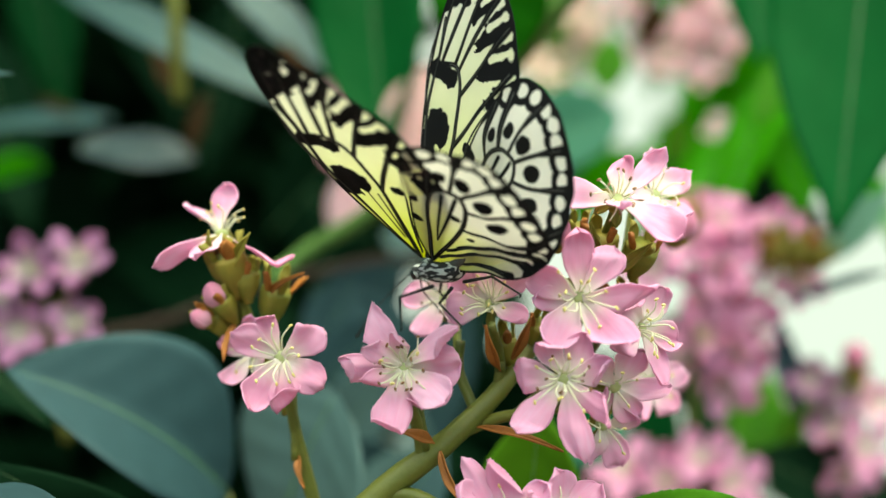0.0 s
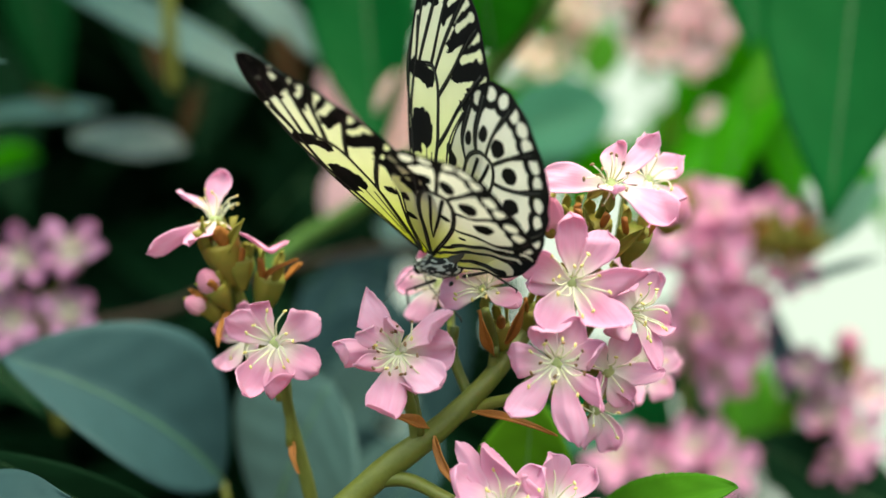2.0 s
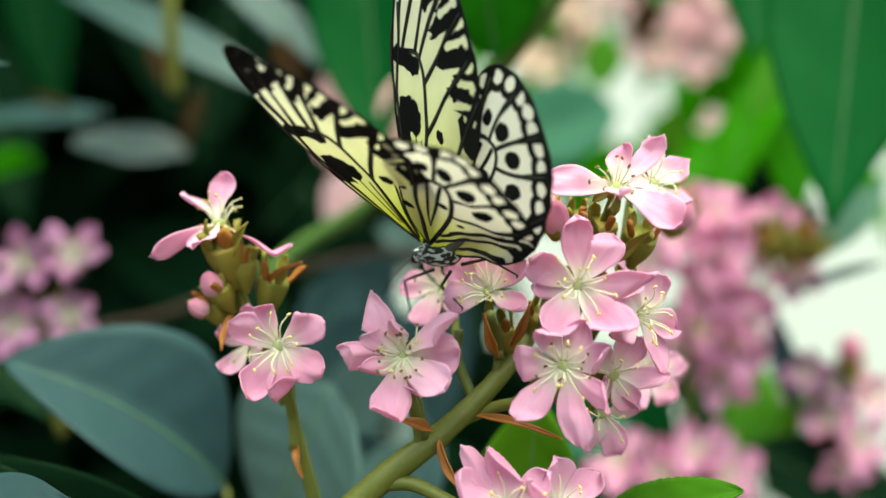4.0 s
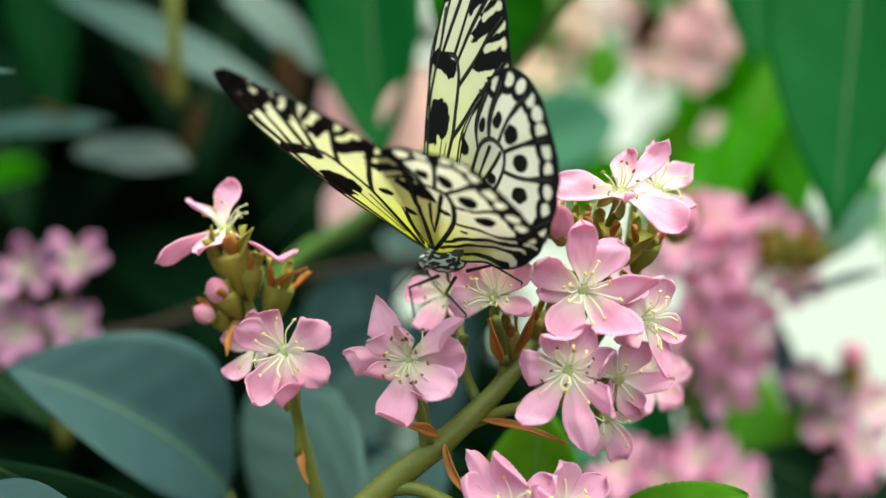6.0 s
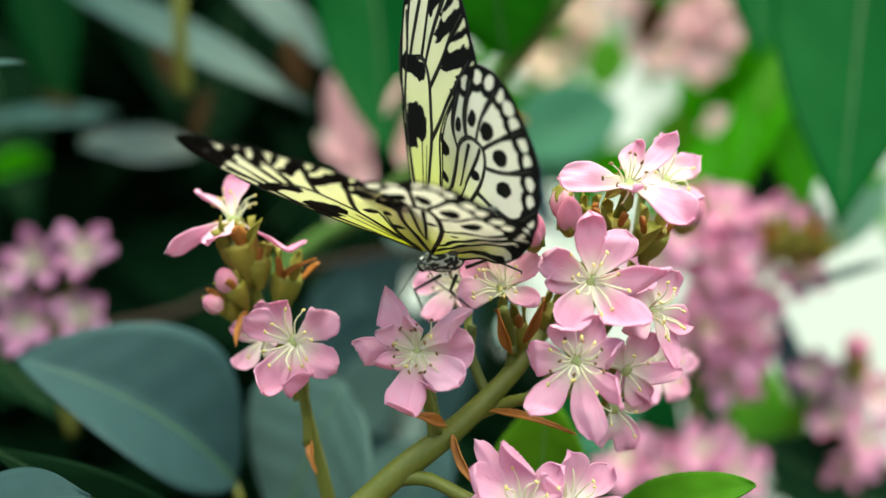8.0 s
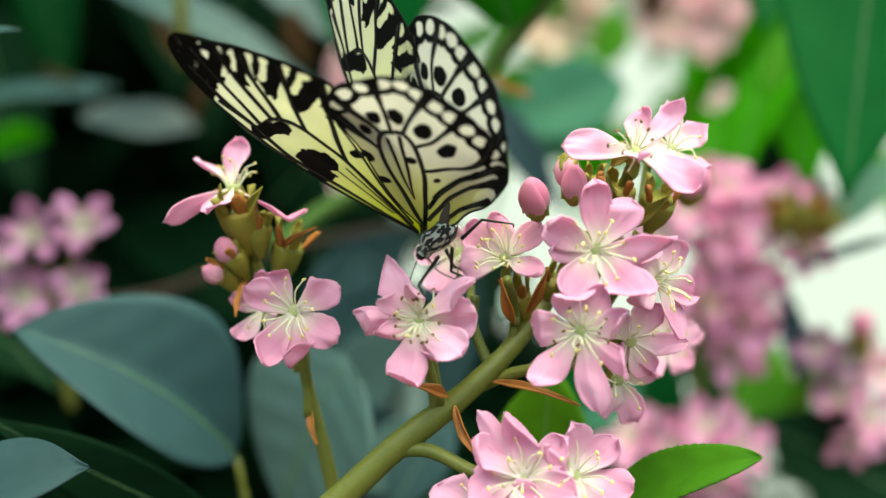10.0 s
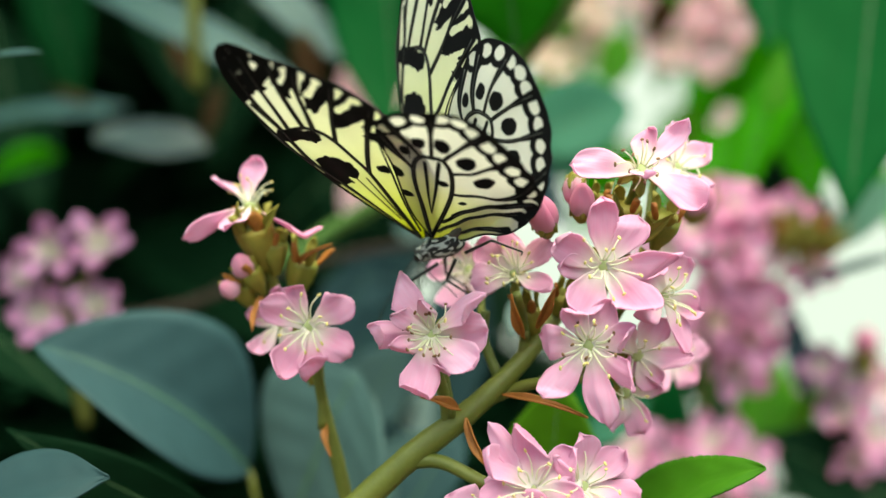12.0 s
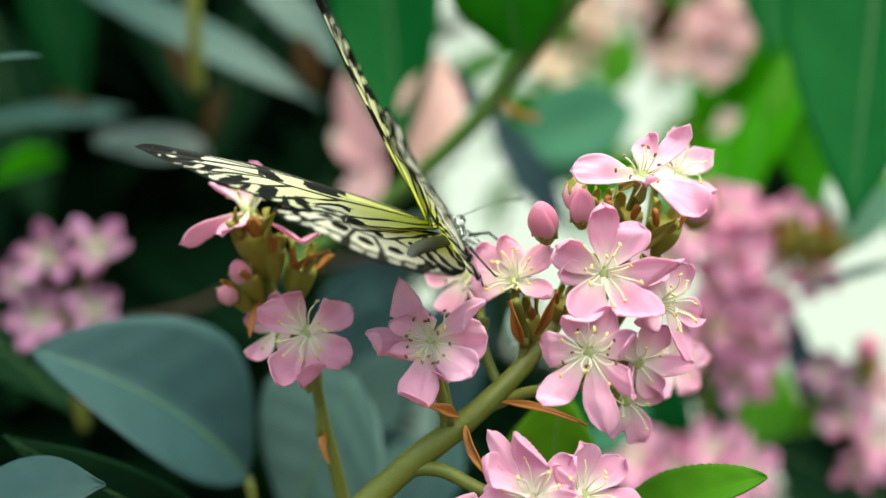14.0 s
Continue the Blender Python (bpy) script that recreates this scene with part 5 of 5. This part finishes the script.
def wing_material():
    m = bpy.data.materials.new("wing_scales")
    m.use_nodes = True
    t = m.node_tree
    n, l = t.nodes, t.links
    b = n["Principled BSDF"]
    at = n.new("ShaderNodeAttribute")
    at.attribute_name = "scales"
    sep = n.new("ShaderNodeSeparateColor")
    l.new(at.outputs["Color"], sep.inputs[0])
    cut = n.new("ShaderNodeMapRange")
    cut.interpolation_type = 'SMOOTHSTEP'
    cut.inputs["From Min"].default_value = 0.493
    cut.inputs["From Max"].default_value = 0.508
    l.new(sep.outputs[0], cut.inputs["Value"])
    tc = n.new("ShaderNodeTexCoord")
    dust = n.new("ShaderNodeTexNoise")
    dust.inputs["Scale"].default_value = 2600
    dust.inputs["Detail"].default_value = 2
    l.new(tc.outputs["Object"], dust.inputs["Vector"])
    cloud = n.new("ShaderNodeTexNoise")
    cloud.inputs["Scale"].default_value = 220
    l.new(tc.outputs["Object"], cloud.inputs["Vector"])
    pale = n.new("ShaderNodeMix")
    pale.data_type = 'RGBA'
    pale.inputs["A"].default_value = (0.92, 0.89, 0.84, 1)
    pale.inputs["B"].default_value = (0.87, 0.90, 0.08, 1)
    l.new(sep.outputs[1], pale.inputs["Factor"])
    dusty = n.new("ShaderNodeMix")
    dusty.data_type = 'RGBA'
    dusty.blend_type = 'MULTIPLY'
    dusty.inputs["Factor"].default_value = 0.1
    l.new(pale.outputs["Result"], dusty.inputs["A"])
    l.new(cloud.outputs["Fac"], dusty.inputs["B"])
    ink = n.new("ShaderNodeMix")
    ink.data_type = 'RGBA'
    l.new(cut.outputs[0], ink.inputs["Factor"])
    l.new(dusty.outputs["Result"], ink.inputs["A"])
    ink.inputs["B"].default_value = (0.012, 0.011, 0.013, 1)
    l.new(ink.outputs["Result"], b.inputs["Base Color"])
    b.inputs["Roughness"].default_value = 0.6
    b.inputs["Specular IOR Level"].default_value = 0.25
    bp = n.new("ShaderNodeBump")
    bp.inputs["Strength"].default_value = 0.2
    bp.inputs["Distance"].default_value = 0.0002
    l.new(dust.outputs["Fac"], bp.inputs["Height"])
    l.new(bp.outputs[0], b.inputs["Normal"])
    tr = n.new("ShaderNodeBsdfTranslucent")
    l.new(ink.outputs["Result"], tr.inputs["Color"])
    mx = n.new("ShaderNodeMixShader")
    mx.inputs[0].default_value = 0.6
    l.new(b.outputs[0], mx.inputs[1])
    l.new(tr.outputs[0], mx.inputs[2])
    l.new(mx.outputs[0], n["Material Output"].inputs["Surface"])
    return m


WING = wing_material()
bug = thing("butterfly", pose(0, 0.24, 1.2), "black-veined white and yellow butterfly perched on the blossoms", "butterfly")
bug.scale = (1.06, 1.06, 1.06)


def wing(name, fore, side):
    nu, nv = (240, 180) if fore else (180, 170)
    lead = evenly(rounded(FORE_LEAD if fore else HIND_LEAD), nu)
    trail = evenly(rounded(FORE_TRAIL if fore else HIND_TRAIL), nu)
    if not fore:
        # shallow scallops of the hind edge
        k = np.arange(nu) / nu
        trail = trail * (1 + 0.008 * np.sin(k * 60)[:, None] * (k > 0.4)[:, None])
    v = np.linspace(0, 1, nv)[None, :, None]
    flat = lead[:, None] * (1 - v) + trail[:, None] * v
    p = flat.reshape(-1, 2)
    dark, yellow = wing_pattern(fore, p)
    z = 1.0 - 0.2 * np.clip((p[:, 1] - 20) / 20, 0, 3) ** 2 if fore else 1.3 * np.exp(-((p[:, 1] - 23) / 6) ** 2)
    z = z + 0.12 * np.sin(p[:, 0] * 0.9 + p[:, 1] * 0.3)
    g = np.stack([p[:, 0], side * p[:, 1], z], -1).reshape(nu, nv, 3) * 0.001
    me = sheet(name, g, 0.00012)
    col = me.color_attributes.new("scales", 'FLOAT_COLOR', 'POINT')
    rgba = np.zeros((len(p), 4), np.float32)
    rgba[:, 0] = np.clip(0.5 + dark * 0.05, 0, 1)
    rgba[:, 1] = yellow
    rgba[:, 3] = 1
    col.data.foreach_set("color", np.concatenate([rgba, rgba]).ravel())
    ob = part(name, me, WING, bug, "yellow-white forewing with black veins and blotches" if fore else "white hindwing with black veins and spots")
    for vn in (FORE_VEINS if fore else HIND_VEINS):
        line = rounded(vn, 5)
        i = [np.argmin(np.hypot(*(p - q).T)) for q in line]
        pts = [(q[0] * 0.001, side * q[1] * 0.001, z[k] * 0.001) for q, k in zip(line[::3], i[::3])]
        part("vein", tube("vein", pts, [0.00022, 0.00016], 6, 2), BLACK, ob)
    return ob


wings = {"fore_l": wing("forewing", True, 1), "fore_r": wing("forewing", True, -1), "hind_l": wing("hindwing", False, 1), "hind_r": wing("hindwing", False, -1)}


def speckled():
    """Body scales: black with white dots and streaks."""
    m = bpy.data.materials.new("body_scales")
    m.use_nodes = True
    n, l = m.node_tree.nodes, m.node_tree.links
    tc = n.new("ShaderNodeTexCoord")
    st = n.new("ShaderNodeMapping")
    st.inputs["Scale"].default_value = (230, 900, 900)
    l.new(tc.outputs["Object"], st.inputs["Vector"])
    vo = n.new("ShaderNodeTexNoise")
    vo.inputs["Scale"].default_value = 1.6
    vo.inputs["Detail"].default_value = 2
    l.new(st.outputs[0], vo.inputs["Vector"])
    cut = n.new("ShaderNodeMapRange")
    cut.inputs["From Min"].default_value = 0.50
    cut.inputs["From Max"].default_value = 0.57
    l.new(vo.outputs["Fac"], cut.inputs["Value"])
    mix = n.new("ShaderNodeMix")
    mix.data_type = 'RGBA'
    mix.inputs["A"].default_value = (0.015, 0.015, 0.018, 1)
    mix.inputs["B"].default_value = (0.62, 0.63, 0.62, 1)
    l.new(cut.outputs[0], mix.inputs["Factor"])
    l.new(mix.outputs["Result"], n["Principled BSDF"].inputs["Base Color"])
    n["Principled BSDF"].inputs["Roughness"].default_value = 0.75
    return m


SPECKLE = speckled()
HAIR = mat("abdomen_grey", (0.13, 0.13, 0.125), 0.8, 0.4, 700, 0.6)
part("thorax", tube("thorax", [(0.0123, 0, -0.0004), (0.0105, 0, -0.0004), (0.007, 0, -0.0006), (0.003, 0, -0.0008), (0.0005, 0, -0.0006)], [0.0011, 0.0021, 0.0026, 0.0023, 0.0014], 16, 6), SPECKLE, bug, "black thorax dotted with white scales")
part("abdomen", tube("abdomen", [(0.002, 0, 0.0004), (-0.003, 0, 0.0024), (-0.010, 0, 0.0052), (-0.016, 0, 0.0072), (-0.021, 0, 0.0080)], [0.0010, 0.0013, 0.0015, 0.0013, 0.0005], 14, 6), HAIR, bug, "grey abdomen with fine scales")
head = part("head", blob("head", 0.0017, 0.0017, 0.0016, 14, 10, (0.0134, 0, -0.0008)), SPECKLE, bug, "small black head with white dots")
for sd in (1, -1):
    part("eye", blob("eye", 0.00095, 0.0007, 0.00105, 12, 8, (0.0139, sd * 0.00132, -0.0009)), GLASSY, head, "glossy black eye")
    part("antenna", tube("antenna", [(0.0146, sd * 0.0006, -0.0004), (0.020, sd * 0.003, -0.0030), (0.027, sd * 0.0058, -0.0070), (0.033, sd * 0.008, -0.0115)], [0.00013, 0.0001, 0.0001, 0.00028], 6, 6), BLACK, head)
part("proboscis", tube("proboscis", [(0.0143, 0, -0.0021), (0.0150, 0, -0.0055), (0.0128, 0, -0.0090), (0.0115, 0, -0.0120)], [0.00018, 0.00012], 6, 6), BLACK, head)
LEGS = [[(0.0095, 0.0012, -0.0035), (0.0190, 0.0030, -0.0048), (0.0235, 0.0030, -0.0122)],
        [(0.0040, 0.0012, -0.0040), (0.0095, 0.0015, -0.0072), (0.0035, 0.0032, -0.0112)],
        [(0.0095, -0.0012, -0.0035), (0.0140, -0.0028, -0.0070), (0.0120, -0.0036, -0.0118)],
        [(0.0030, -0.0012, -0.0040), (-0.0035, -0.0030, -0.0040), (-0.0085, -0.0038, -0.0085)]]
for a, k, c in LEGS:
    lg = part("leg", tube("leg", [a, V(a).lerp(V(k), 0.5), k], [0.0004, 0.00033, 0.00027], 7, 4), BLACK, bug)
    part("shin", tube("shin", [k, V(k).lerp(V(c), 0.5), c], [0.00027, 0.00022, 0.00018], 7, 4), BLACK, lg)
    part("foot", tube("foot", [c, V(c) + V((0.0008, 0, -0.0006))], [0.0002, 0.00012], 6, 2), BLACK, lg)

FLIGHT = [
    (0, (0.0059, 0.2474, 1.1977), (-24.9, 4.2, 132.5)),
    (0.5, (0.0062, 0.2479, 1.1962), (-27.8, 3.0, 128.9)),
    (1, (0.0062, 0.2492, 1.1958), (-28.4, 2.4, 128.3)),
    (1.5, (0.0062, 0.2505, 1.1954), (-28.6, 2.2, 127.5)),
    (2, (0.0064, 0.2513, 1.1952), (-28.0, 2.9, 127.1)),
    (2.5, (0.0065, 0.2514, 1.1953), (-27.9, 3.4, 126.9)),
    (3, (0.0062, 0.2509, 1.1957), (-28.8, 4.3, 126.9)),
    (3.2, (0.0056, 0.2493, 1.1969), (-32.4, 2.5, 127.2)),
    (5.3, (0.0051, 0.2483, 1.1988), (-29.6, 4.5, 128.0)),
    (5.5, (0.0054, 0.2476, 1.1985), (-29.3, 3.5, 126.6)),
    (6, (0.0053, 0.2473, 1.1984), (-28.7, 3.9, 126.8)),
    (6.5, (0.0055, 0.2468, 1.1991), (-30.1, -0.5, 131.1)),
    (7, (0.0050, 0.2472, 1.1985), (-29.5, 2.4, 129.2)),
    (7.5, (0.0049, 0.2476, 1.1976), (-31.4, 3.7, 127.6)),
    (7.8, (0.0047, 0.2476, 1.1976), (-32.1, 4.0, 127.3)),
    (8, (0.0029, 0.2479, 1.1969), (-37.6, 7.1, 124.7)),
    (8.2, (0.0030, 0.2480, 1.1977), (-34.4, 8.7, 124.0)),
    (10.3, (0.0004, 0.2481, 1.1971), (-36.7, 26.3, 121.9)),
    (10.5, (0.0008, 0.2482, 1.1966), (-30.7, 20.4, 129.9)),
    (11, (0.0005, 0.2478, 1.1978), (-29.0, 14.2, 134.2)),
    (11.5, (0.0004, 0.2480, 1.1978), (-28.7, 12.3, 134.8)),
    (12, (0.0003, 0.2484, 1.1978), (-29.6, 14.4, 131.3)),
    (12.5, (0.0003, 0.2487, 1.1979), (-29.9, 13.2, 132.3)),
    (13, (0.0003, 0.2489, 1.1978), (-30.7, 12.8, 132.9)),
    (13.5, (-0.0003, 0.2490, 1.1968), (-33.1, 22.8, 123.5)),
    (13.65, (-0.0003, 0.2490, 1.1968), (-33.1, 22.8, 123.5)),
    (13.8, (-0.0007, 0.2494, 1.1963), (-28.0, 24.0, 118.0)),
    (13.9, (-0.0012, 0.2485, 1.1968), (-38.0, 4.0, 105.0)),
    (14, (-0.0016, 0.2471, 1.1972), (-46.8, -18.2, 90.0)),
]
# seconds, then the lift of the left and right forewing and of the left and right hindwing, and at take-off the twist of the left and right wings
FLAP = [
    (0, 63.2, 62.0, 63.2, 64.9),
    (0.5, 63.1, 63.0, 62.8, 66.2),
    (1, 63.3, 63.8, 63.2, 68.0),
    (1.5, 65.1, 66.1, 64.6, 69.8),
    (2, 66.1, 67.5, 65.8, 71.2),
    (2.5, 67.1, 68.0, 66.8, 71.3),
    (3, 66.9, 67.3, 67.2, 71.5),
    (3.2, 70.2, 70.2, 70.2, 70.2),
    (5.3, 61.3, 61.3, 62.3, 61.9),
    (5.5, 61.6, 60.0, 63.9, 64.8),
    (6, 60.6, 59.1, 62.7, 63.9),
    (6.5, 59.8, 58.2, 61.2, 61.6),
    (7, 58.2, 56.5, 58.7, 60.4),
    (7.5, 59.0, 58.5, 59.5, 64.0),
    (7.8, 58.9, 58.5, 59.3, 63.9),
    (8, 58.1, 58.6, 58.0, 62.9),
    (8.2, 59.2, 58.0, 58.7, 61.9),
    (10.3, 69.3, 70.9, 66.9, 70.4),
    (10.5, 67.0, 69.0, 64.5, 69.6),
    (11, 63.9, 63.6, 62.8, 64.1),
    (11.5, 62.3, 63.2, 61.4, 65.0),
    (12, 62.1, 62.3, 61.3, 64.9),
    (12.5, 61.4, 61.9, 60.8, 65.3),
    (13, 61.0, 61.0, 60.5, 64.2),
    (13.5, 63.1, 63.0, 61.2, 66.3),
    (13.65, 63.1, 63.0, 61.2, 66.3),
    (13.8, 66.0, 66.0, 64.0, 69.0),
    (13.9, 67.0, 67.0, 67.0, 68.0, 3.0, -7.0),
    (14, 67.9, 68.0, 67.9, 68.0, 8.5, -17.0),
]


def motions():
    walk(bug, [(t, pose(*p, *r)) for t, p, r in FLIGHT])
    for k, key in enumerate(("fore_l", "fore_r", "hind_l", "hind_r")):
        s = 1 if key.endswith("_l") else -1
        walk(wings[key], [(row[0], pose(0, 0, 0, s * row[k + 1]) @ pose(0, 0, 0, 0, (*row, 0, 0)[5 + k % 2], 0)) for row in FLAP])


motions()
